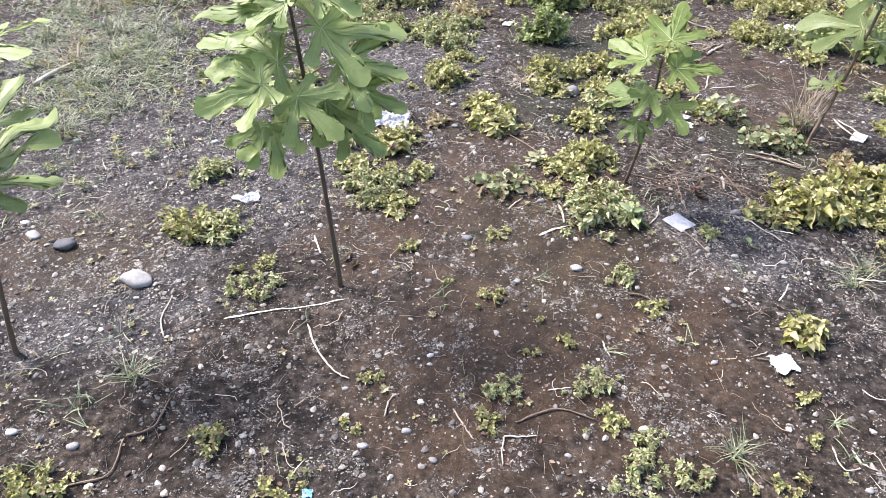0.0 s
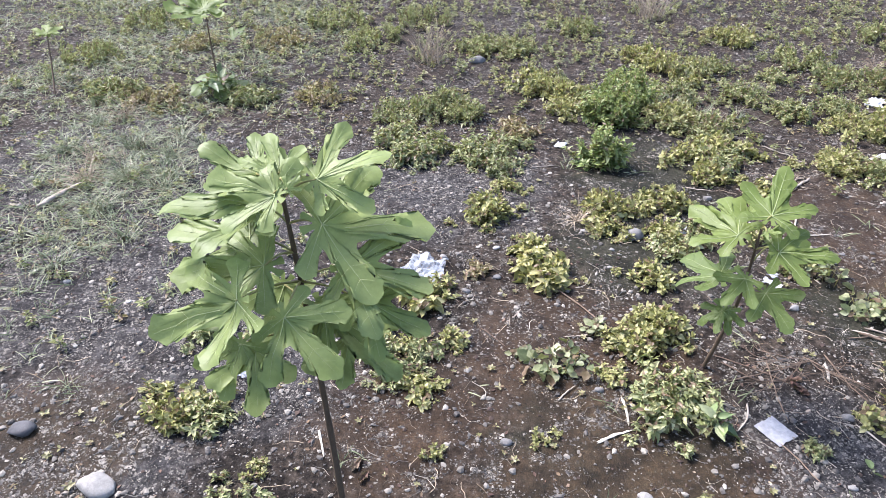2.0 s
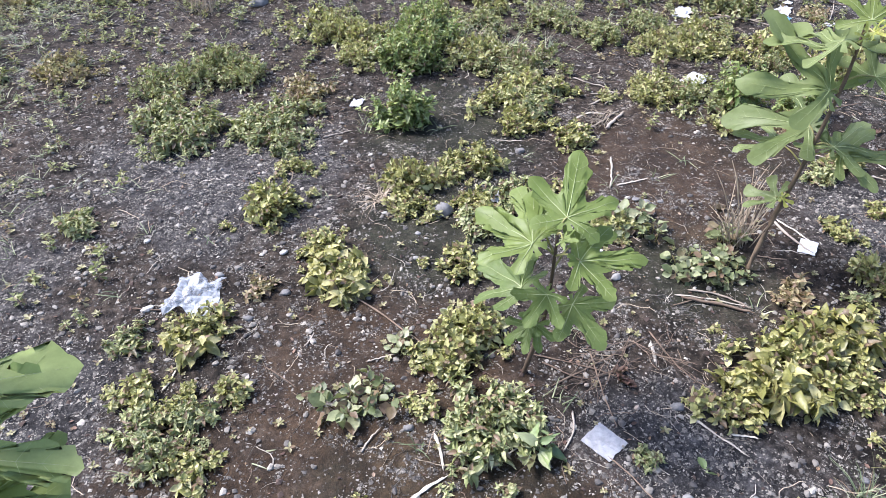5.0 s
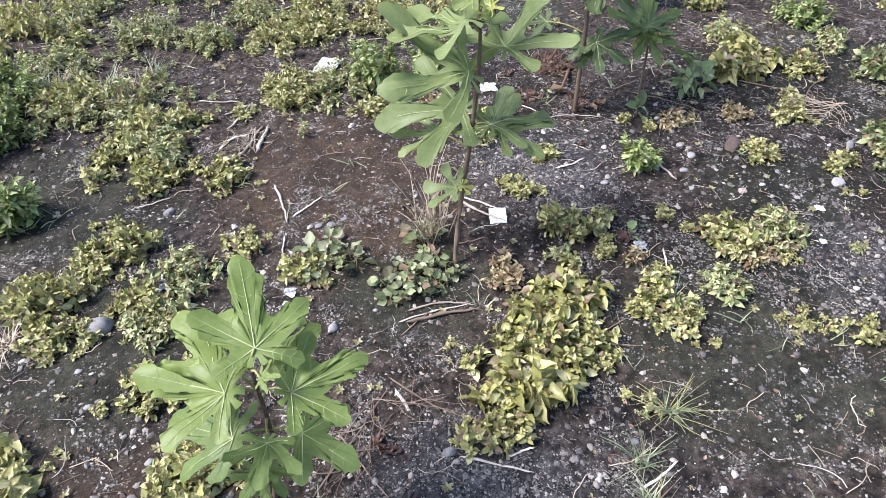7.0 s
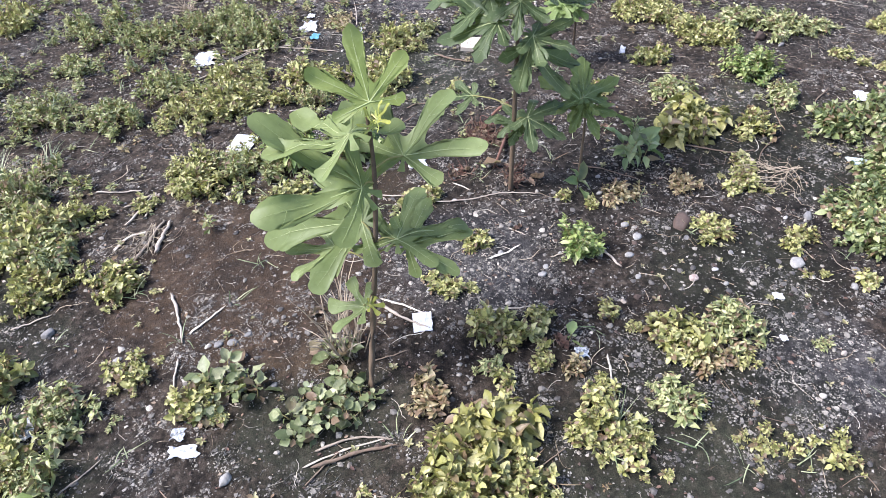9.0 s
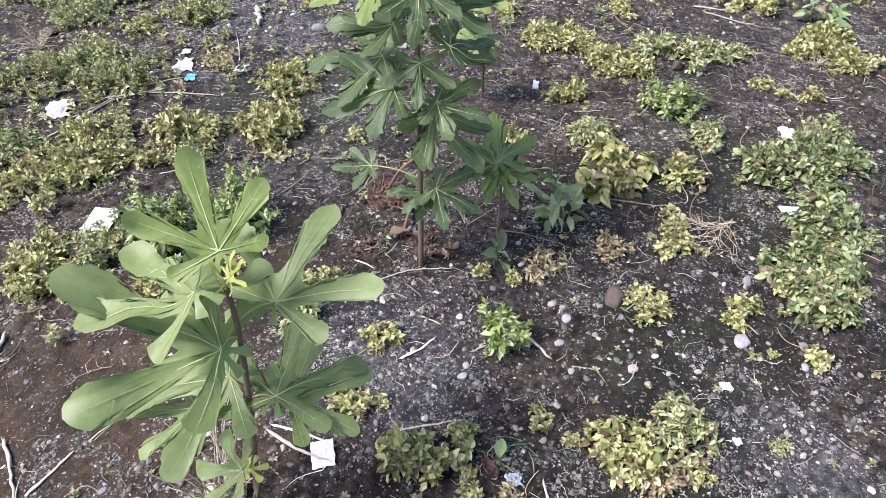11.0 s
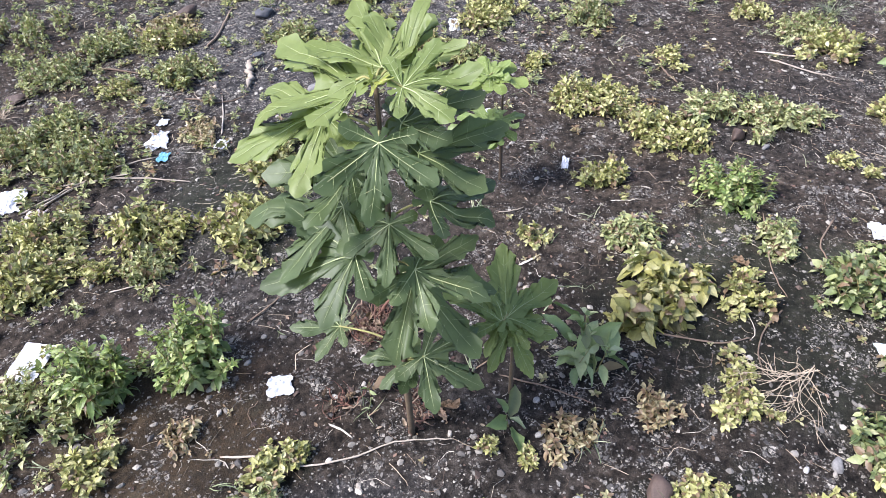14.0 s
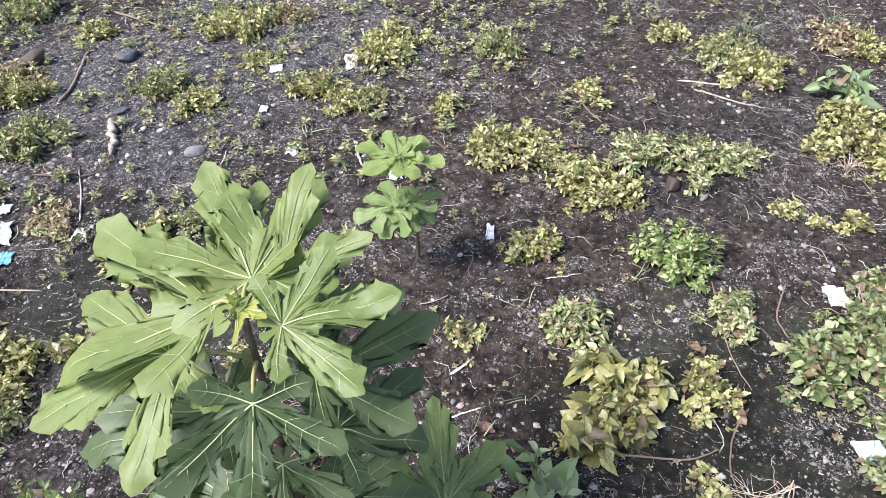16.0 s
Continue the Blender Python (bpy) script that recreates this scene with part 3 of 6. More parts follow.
def leaf_outline(lobes, shape, wide, shift, bay, gape, ragged):
    """The leaf's edge as angle and reach, lobe by lobe: out along one side, round the end and back along the other, with a rounded bay between lobes."""
    lobes = sorted(lobes)
    steps = [bay + 0.025, bay + 0.07, bay + 0.12] + [u for u in (0.40, 0.46, 0.52, 0.57, 0.61, 0.65, 0.69, 0.73, 0.77, 0.81, 0.85, 0.89, 0.925, 0.955, 0.98) if u > bay + 0.14]
    edge = []
    for i, (c, length, bend) in enumerate(lobes):
        gap_lo = (c - lobes[i - 1][0]) / 2 if i else math.pi + c
        gap_hi = (lobes[i + 1][0] - c) / 2 if i + 1 < len(lobes) else math.pi - c
        fat = wide * (0.5 + 0.5 * length)
        rows = []
        for side, gap in ((-1, gap_lo), (1, gap_hi)):
            run = []
            for u in steps:
                w = lobe_width(shape, u) * fat * (1 + 0.34 * noise.noise((u * 5.5 + shift, side * 3.0, i * 1.7)) + ragged * noise.noise((u * 17 + shift, side * 5.0, i * 2.3)))
                a = math.atan2(side * w + bend * u * u * length, u * length)
                free = gap * (0.90 - gape * min(1.0, max(0.0, (u - bay) / 0.16)) ** 0.6)
                a = side * min(side * a, free)
                run.append((c + a, math.hypot(u * length, min(w, u * length * math.tan(min(free, 1.2))))))
            rows.append(run)
        edge += rows[0] + [(c + math.atan2(bend * length, length), length)] + rows[1][::-1]
        if i + 1 < len(lobes) and rows[1]:
            edge.append((c + gap_hi, bay * (length + lobes[i + 1][1]) / 2 * (1 + 0.25 * noise.noise((shift, i * 3.1, 7.0)))))
    return edge


def fig_leaf(fig, joint, tip, wide, seed, lean=(0.0, 0.0)):
    """A lobed leaf from the joint with its stalk to the tip of its middle lobe, with veins, and the stalk to the trunk. lean: where its upper side faces, beside up."""
    rnd = random.Random(seed)
    down = fig.root.matrix_basis.translation
    j, t = Vector(joint) - down, Vector(tip) - down
    along = t - j
    size = along.length
    along.normalize()
    up = Vector((lean[0] + rnd.uniform(-0.12, 0.12), lean[1] + rnd.uniform(-0.12, 0.12), 1.0))
    side = up.cross(along)
    side = side.normalized() if side.length > 0.05 else Vector((1, 0, 0))
    axis = along.cross(side).normalized()
    shape = LOBE[fig.tint]
    spread_a = rnd.uniform(0.82, 0.98)
    long_side, long_low = {1: (0.86, 0.52), 2: (0.82, 0.48), 3: (0.88, 0.55), 4: (0.88, 0.54), 5: (0.85, 0.50)}[fig.tint]
    lobes = [(0.0, 1.0, rnd.uniform(-0.05, 0.05))]
    lobes += [(k * spread_a * rnd.uniform(0.90, 1.10), rnd.uniform(0.86, 1.06) * (long_side if abs(k) == 1 else long_low), rnd.uniform(-0.06, 0.06)) for k in (1, -1, 2.0, -2.0)]
    ears = lobes[:5] + [(2.72, 0.20, 0.0), (-2.72, 0.20, 0.0)]
    droop, fold, wave = rnd.uniform(-0.04, 0.14), rnd.uniform(0.03, 0.11), rnd.uniform(0.08, 0.17)
    lifts = [rnd.uniform(-0.06, 0.08)] + [rnd.uniform(-0.12, 0.16) for _ in range(4)]
    shift = rnd.uniform(0, 50)

    def place(a, r):
        near, which = min((abs((a - c + math.pi) % (2 * math.pi) - math.pi), i) for i, (c, _, _) in enumerate(lobes))
        shares = [math.exp(-(((a - c + math.pi) % (2 * math.pi) - math.pi) / 0.32) ** 2) for c, _, _ in lobes]
        lift = sum(w * q for w, q in zip(shares, lifts)) / (sum(shares) + 0.05)
        u, v = r * math.cos(a), r * math.sin(a)
        z = lift * r ** 1.5 - droop * r * r + fold * r * math.sin(min(near, 0.40)) + 0.03 * r * math.sin(11 * r + which * 2.1 + shift) + wave * noise.noise((u * 2.6 + shift, v * 2.6, 0.0)) + 0.035 * r * noise.noise((u * 8 + shift, v * 8, 4.0))
        return j + (along * u + side * v + axis * z) * size

    edge = leaf_outline(ears, shape, wide, shift, *BAY[fig.tint])
    count, rings = len(edge), (0.25, 0.48, 0.70, 0.88, 1.0)
    verts, faces = [place(0, 0)], []
    for a, reach in edge:
        for q in rings:
            verts.append(place(a, reach * q))
    k = len(rings)
    for i in range(count):
        a, b = 1 + i * k, 1 + (i + 1) % count * k
        faces.append((0, a, b))
        for q in range(k - 1):
            faces.append((a + q, a + q + 1, b + q + 1, b + q))
    young = size < 0.065 and fig.tint in (3, 4)
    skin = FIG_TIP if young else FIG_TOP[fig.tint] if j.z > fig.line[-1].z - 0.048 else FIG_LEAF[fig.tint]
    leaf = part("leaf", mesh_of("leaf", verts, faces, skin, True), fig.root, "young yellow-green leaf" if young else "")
    pieces = []
    thick = min(1.0, size / 0.15)
    for c, length, bend in lobes:
        line = [place(c + bend * q * 0.9, length * 0.93 * q) + axis * 0.0012 for q in (0, 0.15, 0.3, 0.45, 0.6, 0.75, 0.9, 1.0)]
        pieces.append(tube(line, [thick * w for w in (0.0012, 0.0010, 0.0008, 0.0007, 0.00055, 0.00045, 0.0003, 0.00015)], 4))
        for q in (0.34, 0.52, 0.70):
            for s in (-1, 1):
                w = 0.82 * lobe_width(shape, min(0.98, q + 0.10)) * wide * (0.5 + 0.5 * length)
                r0, r1 = length * q, math.hypot(length * (q + 0.10), w)
                a1 = c + s * math.atan2(w, length * (q + 0.10))
                pieces.append(tube([place(c + bend * q, r0) + axis * 0.0008, place(c + 0.55 * (a1 - c), r0 + 0.45 * (r1 - r0)) + axis * 0.0009, place(a1, r1) + axis * 0.0007], [0.0003 * thick, 0.00025 * thick, 0.00015 * thick], 3))
    part("vein", mesh_of("vein", *join(pieces), VEIN), leaf, "pale raised leaf veins")
    foot = min(fig.line, key=lambda p: (p - j - Vector((0, 0, -0.35 * (p - j).to_2d().length))).length + 0.5 * abs(p.z - (j.z - 0.03)))
    mid = (foot + j) / 2 + Vector((0, 0, 0.010))
    v, f = tube(smooth_line([foot, mid, j], 4), np.linspace(0.0028, 0.0019, 9), 5)
    part("petiole", mesh_of("petiole", v, f, GREEN_STEM, True), fig.root, "pale green leaf stalk")
    return leaf


# ---- stones, sticks and litter ----
STONE_LABEL = {"pale": "pale grey rounded stone on the soil", "grey": "grey rounded stone half sunk in soil", "white": "whitish pebble on dark soil", "brown": "dark brown earthy rock on the soil",
               "dark": "dark grey rock among gravel", "pink": "pinkish angular stone on the soil"}


def stone(x, y, r, tone, seed):
    rnd = random.Random(seed)
    bm = bmesh.new()
    bmesh.ops.create_icosphere(bm, subdivisions=3 if r > 0.02 else 2, radius=1.0)
    flat, long = rnd.uniform(0.38, 0.58), rnd.uniform(0.58, 0.8)
    hard = {"brown": 0.60, "pink": 0.66, "dark": 0.72, "grey": 0.80}.get(tone, 0.86)
    cuts = [(Vector((rnd.gauss(0, 1), rnd.gauss(0, 1), rnd.gauss(0, 1))).normalized(), hard * rnd.uniform(0.9, 1.15)) for _ in range(11)]
    for v in bm.verts:
        d = v.co.normalized()
        k = 1 + 0.16 * noise.noise(d * 1.3 + Vector((seed, 0, 0))) + 0.09 * noise.noise(d * 3.0 + Vector((0, seed, 0)))
        p = d * k
        for n, far in cuts:
            p -= n * max(0.0, p.dot(n) - far)
        v.co = Vector((p.x * r, p.y * r * long, p.z * r * flat))
    me = bpy.data.meshes.new("stone")
    bm.to_mesh(me)
    bm.free()
    me.materials.append(STONES[tone])
    me.shade_smooth()
    ob = new("rock" if r > 0.04 else "stone", me)
    ob.matrix_basis = pose(x, y, rise(x, y) + r * flat * 0.3, rnd.uniform(-8, 8), rnd.uniform(-8, 8), rnd.uniform(-25, 25))
    return tagged(ob, STONE_LABEL[tone], "stone", "stones on the field")


def rod(name, points, r, seed, material, label, category, rough=0.2, flat=1.0, wobble=0.5):
    """A stick, twig or strip lying on the ground along the points."""
    rnd = random.Random(seed)
    cx, cy = points[0]
    if len(points) == 2:
        (ax, ay), (bx, by) = points
        b = rnd.uniform(-0.06, 0.06)
        points = [points[0], ((ax + bx) / 2 + b * (by - ay), (ay + by) / 2 - b * (bx - ax)), points[1]]
    line = smooth_line([(px, py, 0) for px, py in points], 6)
    n = len(line)
    zero = rise(cx, cy)
    for i, p in enumerate(line):
        p.z = rise(p.x, p.y) - zero + r * flat * 0.8 + 0.003 + 0.004 * noise.noise((i * 0.5, seed, 0))
        p.x += wobble * r * noise.noise((i * 0.7, seed, 4)) - cx
        p.y += wobble * r * noise.noise((i * 0.7, seed, 9)) - cy
    calm = min(1.0, 0.0045 / r)
    radii = [r * (1 - 0.45 * i / n) * (1 + 1.6 * rough * calm * noise.noise((i * 0.9, seed, 2))) * (0.55 if i in (0, n - 1) else 1) for i in range(n)]
    v, f = tube(line, radii, 7)
    along = (line[-1] - line[0]).normalized()
    for i, p in enumerate(v):
        c = line[i // 7]
        p.z = c.z + (p.z - c.z) * flat
        if i < 7 or i >= len(v) - 7:
            p += along * r * rnd.uniform(-2.2, 2.2)
        p += (p - c) * (0.25 + 0.30 * calm) * noise.noise((i * 1.7, seed, 6))
    ob = new(name, mesh_of(name, v, f, material, True))
    ob.matrix_basis = pose(cx, cy, zero)
    return tagged(ob, label, category, "sticks and straws on the field")


def stick(points, r, seed):
    return rod("stick", points, max(0.72 * r, 0.0026), seed, STICK, "weathered grey-brown dry stick lying on soil", "stick", 0.25, 0.8, 1.1)


def twig(points, r, seed):
    return rod("twig", points, max(r, 0.0022), seed, TWIG, "thin brown twig lying on the soil", "twig", 0.3)


def reed(points, r, seed):
    return rod("reed_strip", points, max(0.55 * r, 0.0028), seed, REED, "bleached flat strip of dry reed on soil", "dry reed", 0.45, 0.22, 0.2)


def twig_pile(x, y, r, seed, heading=0.0, open_angle=1.2):
    """A dry weed that lies on its side: stems fan out from its foot and fork."""
    root = thing("dry_branch", x, y, "dry pale branch with many thin tangled twigs", "branch")
    rnd = random.Random(seed)
    skin = TWIG if seed == 13 else STRAW

    def grow(start, angle, length, thick, depth):
        pts, p, a = [start], start, angle
        for k in range(4):
            a += rnd.uniform(-0.35, 0.35)
            p = p + Vector((math.cos(a), math.sin(a), 0)) * length / 4
            p.z = max(0.004, p.z + rnd.uniform(-0.012, 0.016))
            pts.append(p)
        v, f = tube(smooth_line(pts, 2), np.linspace(thick, thick * 0.5, 9), 4)
        part("twig", mesh_of("twig", v, f, skin), root)
        if depth < 2:
            for k in range(3 if depth == 0 else 2):
                grow(pts[rnd.randint(1, 3)], a + rnd.choice((-1, 1)) * rnd.uniform(0.35, 1.0), length * rnd.uniform(0.45, 0.75), thick * 0.72, depth + 1)

    foot = Vector((math.cos(heading), math.sin(heading), 0)) * -r * 0.9 + Vector((0, 0, 0.015))
    for i in range(6):
        grow(foot + Vector((rnd.uniform(-0.1, 0.1) * r, rnd.uniform(-0.1, 0.1) * r, 0)), heading + rnd.uniform(-0.5, 0.5) * open_angle, r * rnd.uniform(1.0, 1.8), 0.0015, 0)
    return root


def withered_weed(x, y, r, seed):
    """A shrivelled reddish-brown weed: a nest of curled fibres with a few crumpled leaves in it."""
    root = thing("withered_weed", x, y, "shrivelled reddish-brown dead weed beside the trunk", "dead weed", "", 0)
    rnd = random.Random(seed)
    for i in range(18):
        a = rnd.uniform(0, 6.283)
        p = Vector((rnd.gauss(0, 0.3) * r, rnd.gauss(0, 0.3) * r, 0.0))
        pts = [p]
        for k in range(5):
            a += rnd.uniform(-1.2, 1.2)
            p = p + Vector((math.cos(a), math.sin(a), 0)) * r * rnd.uniform(0.12, 0.3)
            p.z = max(0.002, p.z + rnd.uniform(-0.25, 0.38) * r)
            pts.append(p)
        v, f = tube(smooth_line(pts, 3), np.linspace(0.0026, 0.0010, 16) * rnd.uniform(0.6, 1.3), 4)
        part("stalk", mesh_of("stalk", v, f, RUST_WOOD if i % 4 else TWIG), root)
    for i in range(9):
        me = dead_leaf_mesh(r * rnd.uniform(0.3, 0.55), seed + i)
        part("leaf", me, root, m=pose(rnd.gauss(0, 0.4) * r, rnd.gauss(0, 0.4) * r, rnd.uniform(0, 0.35) * r, rnd.uniform(-40, 40), rnd.uniform(-40, 40), rnd.uniform(0, 360)))
    return root


def dead_leaf_mesh(size, seed):
    verts, faces = [], []
    nu, nv = 10, 8
    for i in range(nu):
        u = i / (nu - 1)
        w = math.sin(math.pi * min(1.0, 0.08 + 0.92 * u)) ** 0.7 * (0.42 + 0.34 * noise.noise((u * 5, seed, 0.0)))
        for k in range(nv):
            v = k / (nv - 1) * 2 - 1
            curl = abs(v) ** 1.5 * 0.55 + 0.25 * (u - 0.4) ** 2 + 0.45 * noise.noise((u * 6, v * 3, seed + 3.0)) + 0.2 * noise.noise((u * 13, v * 8, seed + 5.0))
            verts.append(((u - 0.5) * size + 0.2 * size * noise.noise((v * 3, u * 4, seed)), v * w * size * 0.6 + 0.15 * size * noise.noise((u * 4, v * 2, seed + 1.0)), 0.003 + max(0.0, curl) * size * 0.5))
    for i in range(nu - 1):
        for k in range(nv - 1):
            a = i * nv + k
            faces.append((a, a + nv, a + nv + 1, a + 1))
    return mesh_of("dead_leaf", verts, faces, DEAD)


def dead_leaf(x, y, size, seed, z=0.0):
    """A dry leaf curled up on the ground."""
    rnd = random.Random(seed)
    ob = new("dead_leaf", dead_leaf_mesh(size, seed))
    ob.matrix_basis = pose(x, y, rise(x, y) + z, rnd.uniform(-14, 14), rnd.uniform(-14, 14), rnd.uniform(0, 360))
    return tagged(ob, "curled dry brown dead leaf lying on soil", "dead leaf", "dead leaves on the field")


def dead_branch(points, r, seed):
    """A broken dry branch that leans, through points in space."""
    base = Vector(points[0])
    line = smooth_line([Vector(p) - base for p in points], 5)
    n = len(line)
    v, f = tube(line, [r * (1 - 0.5 * i / n) * (1 + 0.6 * noise.noise((i * 0.8, seed, 1.0))) for i in range(n)], 7)
    ob = new("dead_branch", mesh_of("dead_branch", v, f, RUST_WOOD, True))
    ob.matrix_basis = Matrix.Translation(base)
    return tagged(ob, "broken reddish-brown dry branch leaning at a trunk", "branch")


LITTER_LABEL = {
    "plastic_sheet": "crumpled sheet of milky clear plastic on soil",
    "foil_wrapper": "dull silver-grey rectangular wrapper lying flat on soil",
    "plastic_scrap": "crumpled %s plastic scrap on the soil",
    "paper_scrap": "small torn %s scrap of paper on soil",
    "plastic_strip": "torn %s plastic strip on dark soil",
    "card_piece": "flat %s piece of card on the ground",
    "foam_block": "dirty tan block of foam on the soil",
    "paper_cup": "crushed white paper cup lying on soil",
}
TONE_WORD = {"white": "white", "clear": "milky clear", "foil": "grey", "blue": "blue", "pale": "pale blue", "pink": "stained pinkish", "tan": "tan"}


def litter(name, x, y, sx, sy, turn, tone, seed):
    rnd = random.Random(seed)
    label = LITTER_LABEL[name]
    label = label % TONE_WORD[tone] if "%s" in label else label
    flat = name in ("card_piece", "foil_wrapper")
    crumple = 0.10 if flat else 0.22
    thick = 0.02 if name == "foam_block" else 0.0015
    nx, ny = 15, 13
    bm = bmesh.new()
    grid = []
    for jj in range(ny):
        for ii in range(nx):
            u, v = ii / (nx - 1) * 2 - 1, jj / (ny - 1) * 2 - 1
            if not flat and name != "foam_block":
                ku = 0.80 + 0.42 * noise.noise((v * 1.1, seed, 5.0 if u > 0 else 11.0)) + 0.10 * noise.noise((v * 5, seed, 3.0))
                kv = 0.80 + 0.42 * noise.noise((u * 1.1, seed, 17.0 if v > 0 else 23.0)) + 0.10 * noise.noise((u * 5, seed, 4.0))
                u, v = u * ku, v * kv
            s = (sx + sy) * 0.25
            z = s * crumple * (0.6 + abs(noise.noise((u * 2.2, v * 2.2, seed * 0.7))) * 1.5 + 0.5 * abs(noise.noise((u * 5, v * 5, seed * 0.3))) - 0.6)
            edge = 1 - max(abs(u), abs(v)) ** 4 * 0.6
            px = u * sx / 2 + 0.10 * s * noise.noise((v * 2, u, seed))
            py = v * sy / 2 + 0.10 * s * noise.noise((u * 2, v, seed + 9.0))
            grid.append(bm.verts.new((px, py, max(0.001, z * edge))))
    for jj in range(ny - 1):
        for ii in range(nx - 1):
            a = jj * nx + ii
            bm.faces.new((grid[a], grid[a + 1], grid[a + nx + 1], grid[a + nx]))
    shell = bmesh.ops.extrude_face_region(bm, geom=list(bm.faces))
    for el in shell["geom"]:
        if isinstance(el, bmesh.types.BMVert):
            el.co.z += thick
    bmesh.ops.recalc_face_normals(bm, faces=bm.faces)
    me = bpy.data.meshes.new(name)
    bm.to_mesh(me)
    bm.free()
    me.materials.append(FILMS[tone])
    ob = new(name, me)
    ob.matrix_basis = pose(x, y, rise(x, y) + 0.004, rnd.uniform(-5, 5), rnd.uniform(-5, 5), turn + rnd.uniform(-8, 8) + (-35 if name == "foil_wrapper" else 0))
    return tagged(ob, label, "litter", "litter on the field")



# ---- young fig trees ----
fig = fig_tree([(-0.332, 1.695, 0.000), (-0.343, 1.700, 0.280), (-0.358, 1.705, 0.580), (-0.385, 1.720, 0.935)], 1)
fig_leaf(fig, (-0.382, 1.721, 0.943), (-0.425, 1.802, 0.990), 1.00, 131, (0.15, -0.66))
fig_leaf(fig, (-0.317, 1.734, 0.930), (-0.181, 1.771, 0.980), 0.90, 168, (0.13, -0.68))
fig_leaf(fig, (-0.383, 1.676, 0.930), (-0.527, 1.715, 0.940), 1.10, 205, (0.15, -0.66))
fig_leaf(fig, (-0.434, 1.709, 0.890), (-0.618, 1.680, 0.880), 0.90, 242, (0.06, -0.20))
fig_leaf(fig, (-0.307, 1.701, 0.850), (-0.090, 1.750, 0.830), 1.00, 280, (0.11, -0.64))
fig_leaf(fig, (-0.415, 1.651, 0.784), (-0.602, 1.636, 0.760), 1.10, 316, (0.15, -0.62))
fig_leaf(fig, (-0.441, 1.557, 0.771), (-0.600, 1.528, 0.700), 1.00, 353, (0.18, -0.59))
fig_leaf(fig, (-0.357, 1.562, 0.732), (-0.249, 1.483, 0.660), 1.10, 390, (0.22, -0.92))
fig_leaf(fig, (-0.220, 1.637, 0.720), (-0.091, 1.617, 0.670), 0.95, 427, (0.10, -0.68))
fig_leaf(fig, (-0.438, 1.593, 0.620), (-0.419, 1.502, 0.530), 1.10, 464, (0.18, -0.64))
fig_leaf(fig, (-0.467, 1.598, 0.630), (-0.496, 1.518, 0.550), 1.10, 501, (0.20, -0.64))
fig_leaf(fig, (-0.257, 1.667, 0.780), (-0.090, 1.658, 0.740), 0.95, 538, (0.11, -0.68))
fig_leaf(fig, (-0.456, 1.717, 0.800), (-0.645, 1.770, 0.780), 1.10, 575, (0.18, -0.64))
fig_leaf(fig, (-0.269, 1.669, 0.600), (-0.153, 1.632, 0.530), 1.10, 612, (0.11, -0.68))
fig_leaf(fig, (-0.313, 1.672, 0.670), (-0.188, 1.628, 0.610), 1.10, 649, (0.13, -0.68))
fig_leaf(fig, (-0.328, 1.691, 0.660), (-0.198, 1.610, 0.600), 1.10, 723, (0.13, -0.68))
fig_leaf(fig, (-0.420, 1.758, 0.660), (-0.436, 1.630, 0.600), 1.10, 760, (0.14, -0.66))
fig_leaf(fig, (-0.436, 1.746, 0.930), (-0.560, 1.800, 0.950), 1.00, 797, (0.15, -0.66))
fig_leaf(fig, (-0.345, 1.638, 0.960), (-0.326, 1.656, 0.980), 0.90, 686, (0.15, -0.66))
fig = fig_tree([(0.707, 2.293, 0.000), (0.718, 2.260, 0.150), (0.720, 2.209, 0.340), (0.712, 2.180, 0.590)], 2)
fig_leaf(fig, (0.732, 2.190, 0.625), (0.798, 2.317, 0.710), 1.00, 364, (-0.30, -0.69))
fig_leaf(fig, (0.663, 2.193, 0.560), (0.568, 2.330, 0.570), 1.10, 401, (-0.15, -0.45))
fig_leaf(fig, (0.747, 2.122, 0.561), (0.890, 2.096, 0.560), 1.00, 438, (-0.21, -0.43))
fig_leaf(fig, (0.685, 2.126, 0.470), (0.637, 2.115, 0.390), 1.25, 475, (-0.29, -0.69))
fig_leaf(fig, (0.689, 2.276, 0.560), (0.681, 2.429, 0.550), 1.10, 512, (-0.15, -0.45))
fig_leaf(fig, (0.651, 2.202, 0.420), (0.579, 2.349, 0.400), 1.10, 549, (-0.15, -0.45))
fig_leaf(fig, (0.750, 2.132, 0.420), (0.800, 2.032, 0.370), 1.20, 586, (-0.33, -0.68))
fig_leaf(fig, (0.666, 2.166, 0.330), (0.603, 2.164, 0.280), 1.10, 623, (-0.17, -0.45))
fig_leaf(fig, (0.682, 2.166, 0.330), (0.683, 2.132, 0.270), 1.10, 660, (-0.17, -0.45))
fig_leaf(fig, (0.778, 2.246, 0.500), (0.888, 2.253, 0.500), 1.10, 697, (-0.20, -0.43))
fig_leaf(fig, (0.714, 2.151, 0.600), (0.734, 2.119, 0.620), 0.70, 734, (-0.20, -0.43))
fig = fig_tree([(1.517, 2.573, 0.000), (1.587, 2.621, 0.200), (1.603, 2.600, 0.420), (1.620, 2.593, 0.660), (1.608, 2.584, 0.835)], 3)
fig_leaf(fig, (1.613, 2.576, 0.833), (1.650, 2.674, 0.950), 1.00, 939, (-0.60, -0.80))
fig_leaf(fig, (1.567, 2.587, 0.760), (1.577, 2.810, 0.760), 1.00, 976, (-0.22, -0.32))
fig_leaf(fig, (1.577, 2.591, 0.630), (1.447, 2.773, 0.790), 1.00, 16, (-0.24, -0.32))
